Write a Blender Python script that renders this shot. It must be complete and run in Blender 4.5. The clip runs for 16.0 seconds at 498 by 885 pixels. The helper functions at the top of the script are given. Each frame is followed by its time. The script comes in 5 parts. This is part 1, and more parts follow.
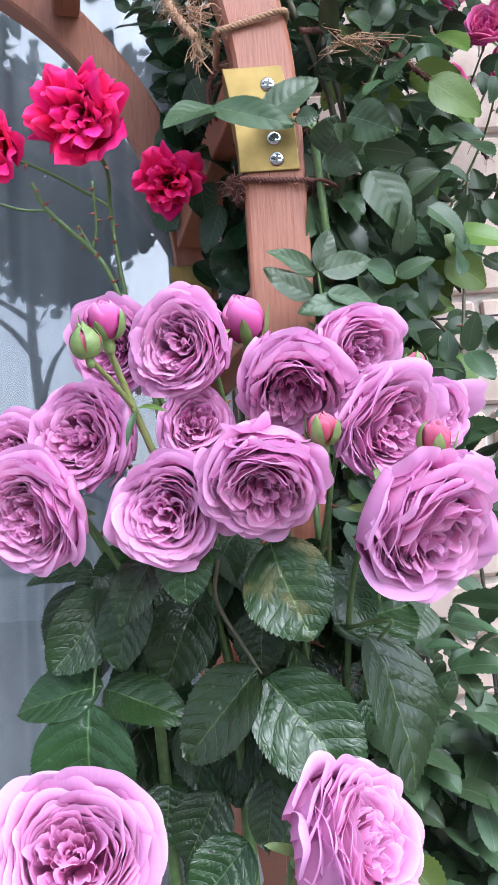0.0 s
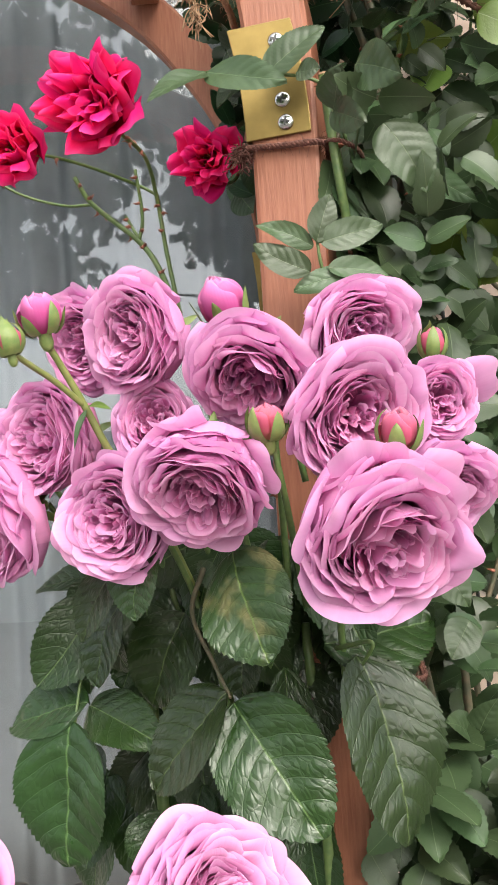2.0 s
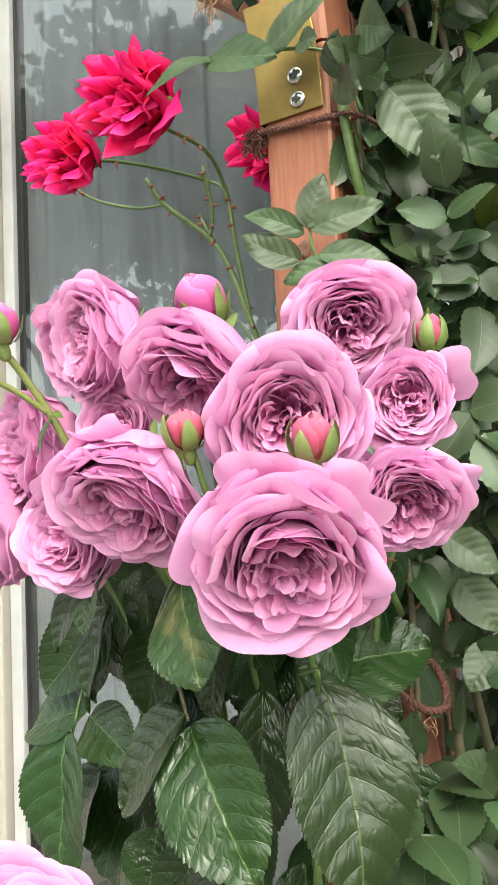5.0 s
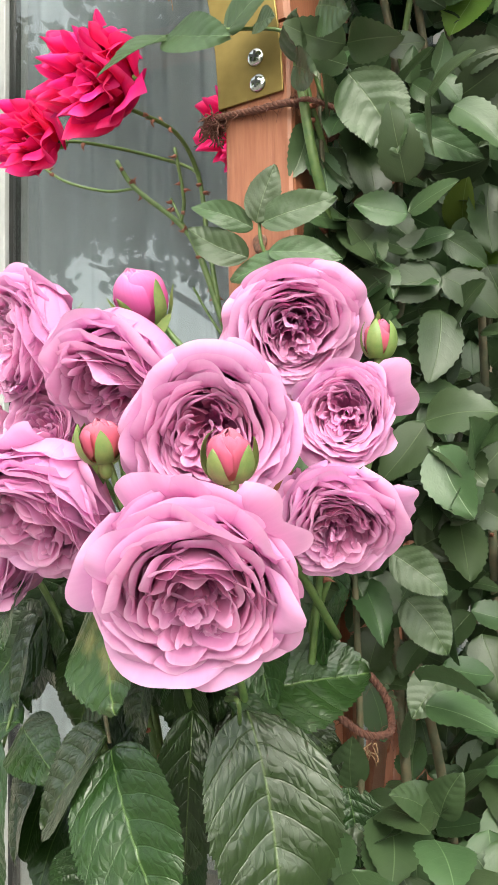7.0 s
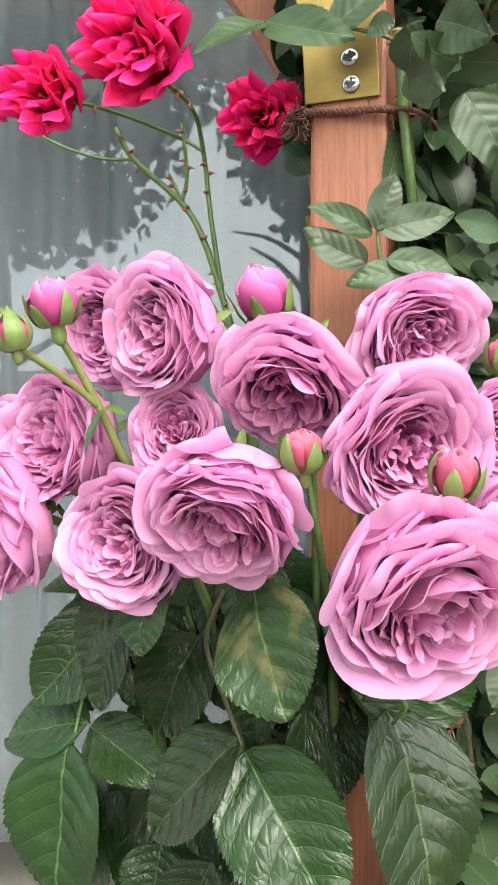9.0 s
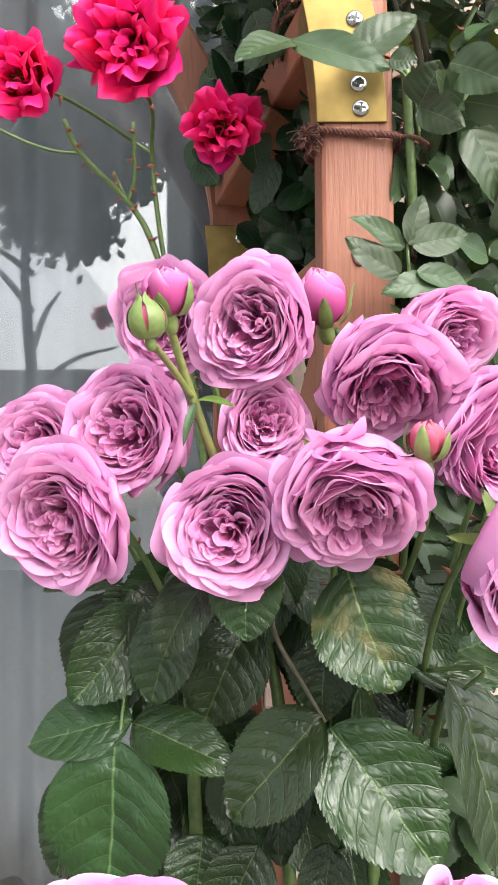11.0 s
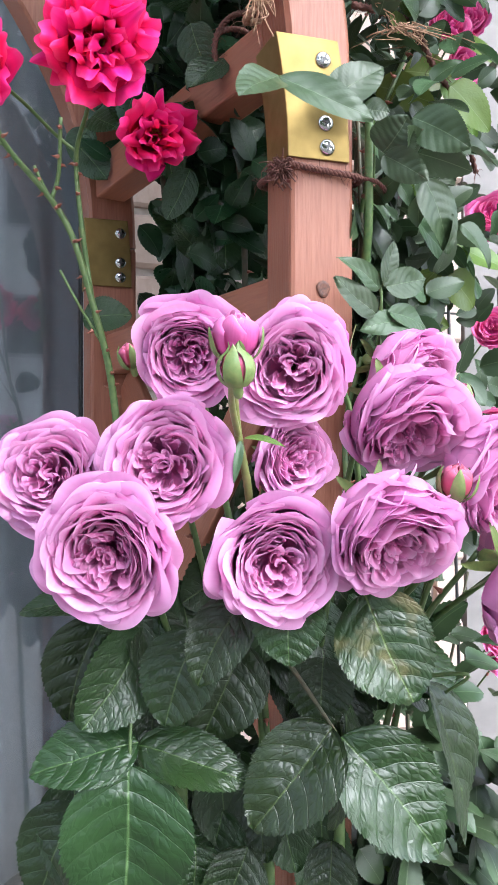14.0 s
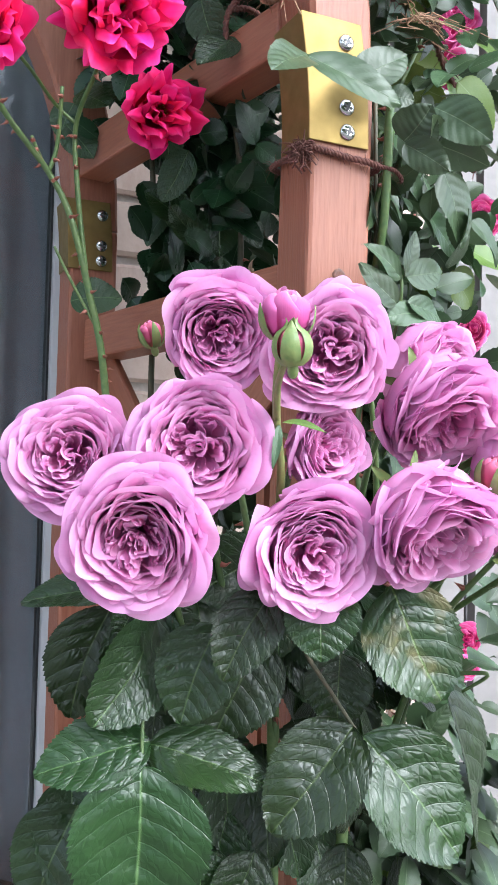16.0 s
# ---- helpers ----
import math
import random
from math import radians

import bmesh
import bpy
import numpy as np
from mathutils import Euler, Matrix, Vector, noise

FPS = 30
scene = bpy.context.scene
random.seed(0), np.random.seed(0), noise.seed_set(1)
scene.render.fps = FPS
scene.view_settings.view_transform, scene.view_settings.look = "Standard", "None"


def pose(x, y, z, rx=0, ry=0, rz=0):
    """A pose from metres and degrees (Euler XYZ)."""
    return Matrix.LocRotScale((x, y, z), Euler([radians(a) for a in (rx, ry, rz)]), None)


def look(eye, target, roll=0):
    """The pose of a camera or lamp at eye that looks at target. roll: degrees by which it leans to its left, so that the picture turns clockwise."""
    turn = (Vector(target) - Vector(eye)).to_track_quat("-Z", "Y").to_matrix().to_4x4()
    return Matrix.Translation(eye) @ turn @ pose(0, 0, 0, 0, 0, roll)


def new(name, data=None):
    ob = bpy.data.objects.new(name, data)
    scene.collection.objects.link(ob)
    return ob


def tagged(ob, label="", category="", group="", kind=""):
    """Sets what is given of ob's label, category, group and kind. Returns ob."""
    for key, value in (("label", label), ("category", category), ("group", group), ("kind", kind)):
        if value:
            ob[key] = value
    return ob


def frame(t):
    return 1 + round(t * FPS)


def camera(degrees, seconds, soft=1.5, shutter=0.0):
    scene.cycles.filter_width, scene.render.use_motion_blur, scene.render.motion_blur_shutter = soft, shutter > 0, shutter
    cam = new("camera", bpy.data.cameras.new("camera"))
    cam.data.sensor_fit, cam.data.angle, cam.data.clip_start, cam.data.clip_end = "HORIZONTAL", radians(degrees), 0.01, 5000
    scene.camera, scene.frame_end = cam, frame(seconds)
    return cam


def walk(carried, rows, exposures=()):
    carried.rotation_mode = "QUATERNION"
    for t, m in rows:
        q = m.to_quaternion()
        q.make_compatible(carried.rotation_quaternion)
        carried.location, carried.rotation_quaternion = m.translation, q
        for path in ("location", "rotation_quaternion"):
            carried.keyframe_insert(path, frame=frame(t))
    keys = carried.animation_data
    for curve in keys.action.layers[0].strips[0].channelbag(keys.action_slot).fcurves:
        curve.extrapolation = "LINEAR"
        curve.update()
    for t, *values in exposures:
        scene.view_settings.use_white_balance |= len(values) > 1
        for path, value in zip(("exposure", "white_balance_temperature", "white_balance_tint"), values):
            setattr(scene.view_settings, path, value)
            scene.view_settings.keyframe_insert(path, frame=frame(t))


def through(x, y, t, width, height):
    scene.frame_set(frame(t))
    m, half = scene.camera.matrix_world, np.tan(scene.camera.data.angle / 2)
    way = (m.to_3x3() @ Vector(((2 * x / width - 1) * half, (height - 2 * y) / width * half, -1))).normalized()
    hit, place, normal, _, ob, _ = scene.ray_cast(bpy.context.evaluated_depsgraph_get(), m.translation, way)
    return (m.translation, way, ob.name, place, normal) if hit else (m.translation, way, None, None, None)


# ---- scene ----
cam = camera(30.7, 16.0)
PATH = [
    (0, (0.016, 0.005, 1.294), (0.024, 1.993, 1.514), -4.0),
    (0.5, (0.039, 0.018, 1.288), (-0.06, 2.002, 1.52), -3.8),
    (1, (0.086, 0.04, 1.289), (-0.149, 2.012, 1.525), -3.6),
    (1.5, (0.122, 0.065, 1.291), (-0.248, 2.016, 1.529), -3.7),
    (2, (0.152, 0.079, 1.294), (-0.337, 2.004, 1.528), -4.1),
    (2.5, (0.186, 0.09, 1.291), (-0.409, 1.985, 1.526), -4.5),
    (3, (0.215, 0.11, 1.291), (-0.48, 1.97, 1.53), -4.9),
    (3.5, (0.244, 0.12, 1.292), (-0.541, 1.944, 1.532), -4.8),
    (3.7, (0.248, 0.124, 1.293), (-0.563, 1.936, 1.531), -4.7),
    (5.8, (0.301, 0.197, 1.299), (-0.797, 1.851, 1.545), -2.1),
    (6, (0.306, 0.204, 1.3), (-0.8, 1.853, 1.542), -2.0),
    (6.5, (0.314, 0.217, 1.306), (-0.788, 1.871, 1.528), -1.8),
    (7, (0.3, 0.208, 1.314), (-0.748, 1.9, 1.512), -1.4),
    (7.5, (0.27, 0.184, 1.322), (-0.687, 1.932, 1.488), -1.0),
    (8, (0.227, 0.159, 1.329), (-0.607, 1.971, 1.468), -0.5),
    (8.5, (0.189, 0.146, 1.331), (-0.525, 2.009, 1.455), -0.1),
    (9, (0.144, 0.133, 1.336), (-0.443, 2.042, 1.443), -0.0),
    (9.5, (0.108, 0.125, 1.335), (-0.345, 2.07, 1.444), -0.1),
    (10, (0.066, 0.11, 1.333), (-0.229, 2.085, 1.449), -0.2),
    (10.2, (0.049, 0.106, 1.329), (-0.182, 2.088, 1.46), -0.4),
    (12.3, (-0.141, 0.075, 1.324), (0.292, 2.024, 1.451), -0.1),
    (12.5, (-0.152, 0.075, 1.325), (0.329, 2.013, 1.444), -0.1),
    (13, (-0.168, 0.087, 1.33), (0.404, 2.001, 1.426), -0.2),
    (13.5, (-0.185, 0.095, 1.341), (0.444, 1.993, 1.413), -0.3),
    (14, (-0.186, 0.096, 1.362), (0.471, 1.984, 1.406), -0.2),
    (14.5, (-0.182, 0.094, 1.372), (0.489, 1.978, 1.393), 0.2),
    (15, (-0.187, 0.091, 1.373), (0.511, 1.965, 1.384), 0.8),
    (15.5, (-0.214, 0.115, 1.364), (0.546, 1.965, 1.387), 1.5),
    (16, (-0.23, 0.135, 1.352), (0.589, 1.958, 1.409), 1.6),
]
LIGHTING = [(0, 0.54, 5400, 11), (1.5, 0.56, 6500, 9), (3.5, 0.64, 6850, 3), (7, 0.72, 6850, -2), (10, 0.74, 6500, 5), (12.5, 0.82, 6400, 13), (13.2, 0.85, 5800, 12), (16, 0.93, 5600, 9)]
walk(cam, [(t, look(eye, target, roll)) for t, eye, target, roll in PATH], LIGHTING)

SKY, SUN, GLASS_GLOSS = 0.36, 1.65, 0.095

# ---- world and light ----
world = bpy.data.worlds.new("sky")
scene.world = world
world.use_nodes = True
wn = world.node_tree
sky = wn.nodes.new("ShaderNodeTexSky")
sky.sky_type, sky.sun_disc = "NISHITA", False
sky.sun_elevation, sky.sun_rotation = radians(40), radians(150)
sky.air_density, sky.dust_density, sky.ozone_density = 1.0, 4.0, 1.0
grey = wn.nodes.new("ShaderNodeHueSaturation")
grey.inputs["Saturation"].default_value = 0.35
wn.links.new(sky.outputs[0], grey.inputs["Color"])
wn.links.new(grey.outputs[0], wn.nodes["Background"].inputs["Color"])
wn.nodes["Background"].inputs["Strength"].default_value = SKY
sun = new("sun", bpy.data.lights.new("sun", "SUN"))
sun.data.energy, sun.data.angle, sun.data.color = SUN, radians(80), (1.0, 0.96, 0.9)
sun.matrix_world = look((2.0, -3.2, 4.4), (0, 0.5, 1.3))


# ---- materials ----
def material(name, rough=0.6, metal=0.0):
    m = bpy.data.materials.new(name)
    m.use_nodes = True
    b = m.node_tree.nodes["Principled BSDF"]
    b.inputs["Roughness"].default_value = rough
    b.inputs["Metallic"].default_value = metal
    return m, m.node_tree, b


def node(tree, kind, **values):
    n = tree.nodes.new(kind)
    for key, value in values.items():
        n.inputs[key.replace("_", " ")].default_value = value
    return n


def ramp(tree, source, stops):
    r = tree.nodes.new("ShaderNodeValToRGB")
    while len(r.color_ramp.elements) < len(stops):
        r.color_ramp.elements.new(0.5)
    for e, (at, col) in zip(r.color_ramp.elements, stops):
        e.position, e.color = at, (*col, 1)
    tree.links.new(source, r.inputs[0])
    return r.outputs[0]


def mix(tree, fac, a, b, mode="MIX"):
    n = tree.nodes.new("ShaderNodeMix")
    n.data_type, n.blend_type = "RGBA", mode
    for value, slot in ((fac, 0), (a, 6), (b, 7)):
        if isinstance(value, (int, float)):
            n.inputs[slot].default_value = value
        elif isinstance(value, tuple):
            n.inputs[slot].default_value = (*value, 1)
        else:
            tree.links.new(value, n.inputs[slot])
    return n.outputs[2]


def calc(tree, op, a, b=0.0):
    n = tree.nodes.new("ShaderNodeMath")
    n.operation = op
    for i, value in enumerate((a, b)):
        if isinstance(value, (int, float)):
            n.inputs[i].default_value = value
        else:
            tree.links.new(value, n.inputs[i])
    return n.outputs[0]


def noise_of(tree, scale, detail=3.0, space="Object", stretch=(1, 1, 1)):
    tc = tree.nodes.new("ShaderNodeTexCoord")
    mp = tree.nodes.new("ShaderNodeMapping")
    mp.inputs["Scale"].default_value = stretch
    n = node(tree, "ShaderNodeTexNoise", Scale=scale, Detail=detail)
    tree.links.new(tc.outputs[space], mp.inputs[0])
    tree.links.new(mp.outputs[0], n.inputs["Vector"])
    return n.outputs["Fac"]


def bump(tree, b, height, strength=0.3, distance=0.002):
    n = node(tree, "ShaderNodeBump", Strength=strength, Distance=distance)
    tree.links.new(height, n.inputs["Height"])
    tree.links.new(n.outputs[0], b.inputs["Normal"])


def uv_of(tree):
    tc = tree.nodes.new("ShaderNodeTexCoord")
    sep = tree.nodes.new("ShaderNodeSeparateXYZ")
    tree.links.new(tc.outputs["UV"], sep.inputs[0])
    return sep.outputs[0], sep.outputs[1]


def glow_through(tree, b, color, fac):
    """Lets part of the light through a thin leaf or petal."""
    tr = tree.nodes.new("ShaderNodeBsdfTranslucent")
    tree.links.new(color, tr.inputs["Color"])
    mx = tree.nodes.new("ShaderNodeMixShader")
    mx.inputs[0].default_value = fac
    tree.links.new(b.outputs[0], mx.inputs[1])
    tree.links.new(tr.outputs[0], mx.inputs[2])
    tree.links.new(mx.outputs[0], tree.nodes["Material Output"].inputs["Surface"])


def petal_material(name, base, mid, rim, edge, through=0.3):
    """Colour runs from the claw of the petal to its rim, with fine veins along it."""
    m, t, b = material(name, 0.55)
    u, v = uv_of(t)
    col = ramp(t, v, [(0.0, base), (0.55, mid), (0.93, rim), (1.0, edge)])
    streak = node(t, "ShaderNodeTexNoise", Scale=1.0, Detail=4.0)
    comb = t.nodes.new("ShaderNodeCombineXYZ")
    t.links.new(calc(t, "MULTIPLY", u, 26.0), comb.inputs[0])
    t.links.new(calc(t, "MULTIPLY", v, 2.5), comb.inputs[1])
    info = t.nodes.new("ShaderNodeObjectInfo")
    t.links.new(calc(t, "MULTIPLY", info.outputs["Random"], 30.0), comb.inputs[2])
    t.links.new(comb.outputs[0], streak.inputs["Vector"])
    veined = mix(t, calc(t, "MULTIPLY", streak.outputs["Fac"], 0.35), col, tuple(0.75 * c for c in mid), "MIX")
    hs = t.nodes.new("ShaderNodeHueSaturation")
    t.links.new(veined, hs.inputs["Color"])
    t.links.new(calc(t, "ADD", calc(t, "MULTIPLY", info.outputs["Random"], 0.16), 0.92), hs.inputs["Value"])
    t.links.new(calc(t, "ADD", calc(t, "MULTIPLY", info.outputs["Random"], 0.02), 0.49), hs.inputs["Hue"])
    t.links.new(hs.outputs[0], b.inputs["Base Color"])
    b.inputs["Specular IOR Level"].default_value = 0.05
    b.inputs["Sheen Weight"].default_value = 0.02
    bump(t, b, streak.outputs["Fac"], 0.25, 0.0006)
    glow_through(t, b, hs.outputs[0], through)
    return m


def leaf_material(name, dark, light, vein, rough, random_source="Object", blotch=None, through=0.12, ribs=1.0):
    """Leaf with midrib, side veins and a blade quilted between them, from its own coordinates."""
    m, t, b = material(name, rough)
    u, v = uv_of(t)
    off = calc(t, "ABSOLUTE", calc(t, "SUBTRACT", u, 0.5))
    midrib = calc(t, "MAXIMUM", calc(t, "SUBTRACT", 1.0, calc(t, "MULTIPLY", off, 60.0)), 0.0)
    warp = noise_of(t, 40.0, 2.0)
    curve = calc(t, "MULTIPLY", calc(t, "POWER", off, 1.4), 4.6)
    phase = calc(t, "ADD", calc(t, "SUBTRACT", calc(t, "MULTIPLY", v, 6.6), curve), calc(t, "MULTIPLY", calc(t, "SUBTRACT", warp, 0.5), 0.4))
    phase = calc(t, "ADD", phase, calc(t, "MULTIPLY", calc(t, "GREATER_THAN", u, 0.5), 0.45))
    cell = calc(t, "FRACT", phase)
    saw = calc(t, "ABSOLUTE", calc(t, "SUBTRACT", cell, 0.5))
    pillow = calc(t, "SINE", calc(t, "MULTIPLY", cell, math.pi))
    side = calc(t, "MAXIMUM", calc(t, "SUBTRACT", calc(t, "MULTIPLY", saw, 22.0), 10.0), 0.0)
    veins = calc(t, "MAXIMUM", midrib, calc(t, "MULTIPLY", side, 0.13 if ribs > 0.9 else 0.06))
    comb = t.nodes.new("ShaderNodeCombineXYZ")
    t.links.new(calc(t, "ADD", calc(t, "MULTIPLY", u, 13.0), calc(t, "MULTIPLY", warp, 2.5)), comb.inputs[0])
    t.links.new(calc(t, "ADD", calc(t, "MULTIPLY", phase, 2.0), calc(t, "MULTIPLY", warp, 1.5)), comb.inputs[1])
    vor = node(t, "ShaderNodeTexVoronoi", Scale=1.0)
    vor.feature = "DISTANCE_TO_EDGE"
    t.links.new(comb.outputs[0], vor.inputs["Vector"])
    quilt = calc(t, "MINIMUM", calc(t, "MULTIPLY", vor.outputs["Distance"], 2.6), 0.8)
    fine = noise_of(t, 160.0, 3.0)
    broad = noise_of(t, 28.0, 3.0)
    if random_source == "Object":
        rnd = t.nodes.new("ShaderNodeObjectInfo").outputs["Random"]
    else:
        rnd = t.nodes.new("ShaderNodeNewGeometry").outputs["Random Per Island"]
    blade = mix(t, broad, dark, light)
    blade = mix(t, calc(t, "MULTIPLY", fine, 0.3), blade, tuple(0.55 * c for c in dark))
    if blotch:
        patch = ramp(t, noise_of(t, 42.0, 5.0), [(0.50, (0, 0, 0)), (0.66, (1, 1, 1))])
        blade = mix(t, patch, blade, blotch)
    col = mix(t, veins, blade, vein)
    hs = t.nodes.new("ShaderNodeHueSaturation")
    t.links.new(col, hs.inputs["Color"])
    t.links.new(calc(t, "ADD", calc(t, "MULTIPLY", rnd, 0.6), 0.70), hs.inputs["Value"])
    t.links.new(calc(t, "ADD", calc(t, "MULTIPLY", rnd, 0.035), 0.478), hs.inputs["Hue"])
    t.links.new(hs.outputs[0], b.inputs["Base Color"])
    b.inputs["Specular IOR Level"].default_value = 0.52 if ribs > 0.9 else 0.40
    t.links.new(calc(t, "ADD", calc(t, "MULTIPLY", fine, 0.16), rough - 0.08), b.inputs["Roughness"])
    relief = calc(t, "ADD", calc(t, "MULTIPLY", pillow, 0.25 * ribs), calc(t, "MULTIPLY", quilt, 0.35 * ribs))
    relief = calc(t, "SUBTRACT", relief, calc(t, "ADD", calc(t, "MULTIPLY", midrib, 0.2), calc(t, "MULTIPLY", side, 0.22 * ribs)))
    relief = calc(t, "ADD", relief, calc(t, "ADD", calc(t, "MULTIPLY", noise_of(t, 60.0, 2.0), 0.8 if ribs > 0.9 else 0.3), calc(t, "MULTIPLY", fine, 0.08)))
    bump(t, b, relief, 0.66 if ribs > 0.9 else 0.5, 0.0012)
    glow_through(t, b, hs.outputs[0], through)
    return m


def plain(name, a, b_col, rough, scale, metal=0.0, bumps=0.3, distance=0.001, stretch=(1, 1, 1), detail=5.0):
    m, t, b = material(name, rough, metal)
    f = noise_of(t, scale, detail, "Object", stretch)
    g = noise_of(t, scale * 0.13, 2.0)
    col = mix(t, ramp(t, f, [(0.3, (0, 0, 0)), (0.7, (1, 1, 1))]), a, b_col)
    col = mix(t, calc(t, "MULTIPLY", g, 0.4), col, tuple(0.6 * c for c in a))
    t.links.new(col, b.inputs["Base Color"])
    t.links.new(calc(t, "ADD", calc(t, "MULTIPLY", f, 0.25), rough - 0.12), b.inputs["Roughness"])
    bump(t, b, f, bumps, distance)
    return m


LAVENDER = petal_material("lavender_petal", (0.58, 0.10, 0.34), (0.77, 0.335, 0.60), (0.81, 0.42, 0.69), (0.83, 0.47, 0.72), 0.42)
LAVENDER_DEEP = petal_material("deep_lavender_petal", (0.68, 0.15, 0.41), (0.77, 0.30, 0.57), (0.83, 0.43, 0.69), (0.86, 0.54, 0.76), 0.46)
RED = petal_material("crimson_petal", (0.46, 0.002, 0.07), (0.78, 0.008, 0.13), (0.89, 0.022, 0.22), (0.92, 0.08, 0.32), 0.38)
PINK = petal_material("hot_pink_petal", (0.62, 0.04, 0.22), (0.84, 0.10, 0.38), (0.90, 0.22, 0.52), (0.92, 0.38, 0.62))
BUD_PINK = petal_material("opening_bud_petal", (0.46, 0.06, 0.18), (0.60, 0.10, 0.30), (0.70, 0.24, 0.47), (0.77, 0.38, 0.60))
BUD_RED = petal_material("bud_petal", (0.50, 0.24, 0.12), (0.54, 0.10, 0.16), (0.62, 0.17, 0.28), (0.68, 0.26, 0.38))
LEAF = leaf_material("glossy_leaf", (0.008, 0.023, 0.006), (0.031, 0.071, 0.015), (0.085, 0.14, 0.045), 0.31, through=0.18)
LEAF_SPOT = leaf_material("spotted_leaf", (0.016, 0.048, 0.016), (0.045, 0.095, 0.025), (0.12, 0.2, 0.05), 0.33, blotch=(0.20, 0.19, 0.08))
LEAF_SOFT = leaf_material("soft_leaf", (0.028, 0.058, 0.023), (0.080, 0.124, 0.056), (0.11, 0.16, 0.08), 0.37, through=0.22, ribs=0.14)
# pale green for young leaves, also painted backlight for those right of the post
LEAF_YOUNG_BACKLIT = leaf_material("young_and_backlit_leaf", (0.09, 0.16, 0.03), (0.17, 0.25, 0.05), (0.2, 0.28, 0.1), 0.34, through=0.35, ribs=0.3)
# soft leaf again, darkened: the shade behind the front leaves is in its colour
LEAF_MASS_SHADED = leaf_material("shaded_massed_leaf", (0.016, 0.036, 0.014), (0.058, 0.096, 0.039), (0.08, 0.125, 0.055), 0.37, "Island", through=0.20, ribs=0.14)
# darkest copy, with the shade inside the arch put into the green
LEAF_DEEP_SHADED = leaf_material("deep_shaded_massed_leaf", (0.007, 0.026, 0.010), (0.022, 0.060, 0.020), (0.06, 0.11, 0.05), 0.30, "Island", through=0.14, ribs=0.4)
TREE_LEAF = leaf_material("tree_leaf", (0.02, 0.05, 0.015), (0.05, 0.09, 0.03), (0.06, 0.1, 0.04), 0.6, "Island")
SEPAL = plain("sepal_green", (0.12, 0.19, 0.05), (0.20, 0.24, 0.07), 0.5, 300)
STEM_YOUNG = plain("young_stem", (0.15, 0.19, 0.05), (0.22, 0.23, 0.075), 0.45, 220)
STEM = plain("green_stem", (0.055, 0.11, 0.028), (0.12, 0.17, 0.05), 0.45, 220)
CANE = plain("old_cane", (0.05, 0.06, 0.03), (0.12, 0.09, 0.05), 0.65, 160)
THORN = plain("thorn_red", (0.22, 0.06, 0.04), (0.3, 0.12, 0.07), 0.5, 400)
STAMEN = plain("stamen_gold", (0.45, 0.22, 0.04), (0.2, 0.06, 0.02), 0.7, 500)
WOOD = plain("terracotta_wood", (0.235, 0.077, 0.040), (0.32, 0.124, 0.069), 0.5, 60, 0, 0.5, 0.0008, (8, 8, 0.6), 8.0)
WOOD_X = plain("terracotta_wood_crosswise", (0.235, 0.077, 0.040), (0.32, 0.124, 0.069), 0.5, 60, 0, 0.5, 0.0008, (8, 0.6, 8), 8.0)
KNOT = plain("wood_knot", (0.05, 0.02, 0.013), (0.20, 0.08, 0.045), 0.6, 500)
BRASS = plain("yellow_brass", (0.28, 0.200, 0.073), (0.235, 0.170, 0.060), 0.55, 90, 1.0, 0.12, 0.0003)
STEEL = plain("screw_steel", (0.62, 0.62, 0.60), (0.5, 0.5, 0.48), 0.2, 200, 1.0, 0.1, 0.0003)
# dark colour that paints the shade of the cross slot
RECESS_SHADE = plain("screw_recess_shade", (0.10, 0.10, 0.10), (0.05, 0.05, 0.05), 0.45, 200, 0.6)
TWINE = plain("coir_twine", (0.075, 0.028, 0.021), (0.17, 0.068, 0.048), 0.88, 500, 0, 0.6, 0.0008)
JUTE = plain("jute_fibre", (0.36, 0.22, 0.13), (0.24, 0.13, 0.075), 0.9, 500)
WIRE = plain("black_wire", (0.012, 0.012, 0.012), (0.03, 0.03, 0.03), 0.5, 200)
BRICK = plain("pale_brick", (0.52, 0.39, 0.32), (0.64, 0.52, 0.44), 0.85, 45, 0, 0.6, 0.003)
MORTAR = plain("mortar", (0.50, 0.45, 0.40), (0.42, 0.37, 0.33), 0.95, 120, 0, 0.6, 0.002)
FRAME = plain("grey_window_frame", (0.40, 0.40, 0.41), (0.46, 0.46, 0.47), 0.4, 30)
GASKET = plain("black_gasket", (0.015, 0.015, 0.016), (0.03, 0.03, 0.03), 0.5, 60)
CASING = plain("cream_casing", (0.37, 0.34, 0.30), (0.43, 0.40, 0.355), 0.5, 25)
HOUSE_WALL = plain("pale_house_plaster", (0.78, 0.77, 0.75), (0.84, 0.83, 0.81), 0.9, 6)
CURTAIN = plain("grey_curtain", (0.265, 0.28, 0.31), (0.315, 0.33, 0.36), 0.9, 160, 0, 0.08, 0.0004)
SIDING = plain("white_siding", (0.20, 0.185, 0.175), (0.25, 0.23, 0.22), 0.6, 40)
PLASTER = plain("room_plaster", (0.35, 0.34, 0.33), (0.42, 0.41, 0.40), 0.9, 12)
SOIL = plain("grey_gravel", (0.17, 0.16, 0.14), (0.25, 0.235, 0.21), 0.95, 14, 0, 0.9, 0.02)
SILL = plain("brown_sill", (0.12, 0.075, 0.05), (0.18, 0.12, 0.08), 0.6, 60)
BARK = plain("bark", (0.06, 0.045, 0.035), (0.12, 0.1, 0.08), 0.9, 20, 0, 0.8, 0.01)
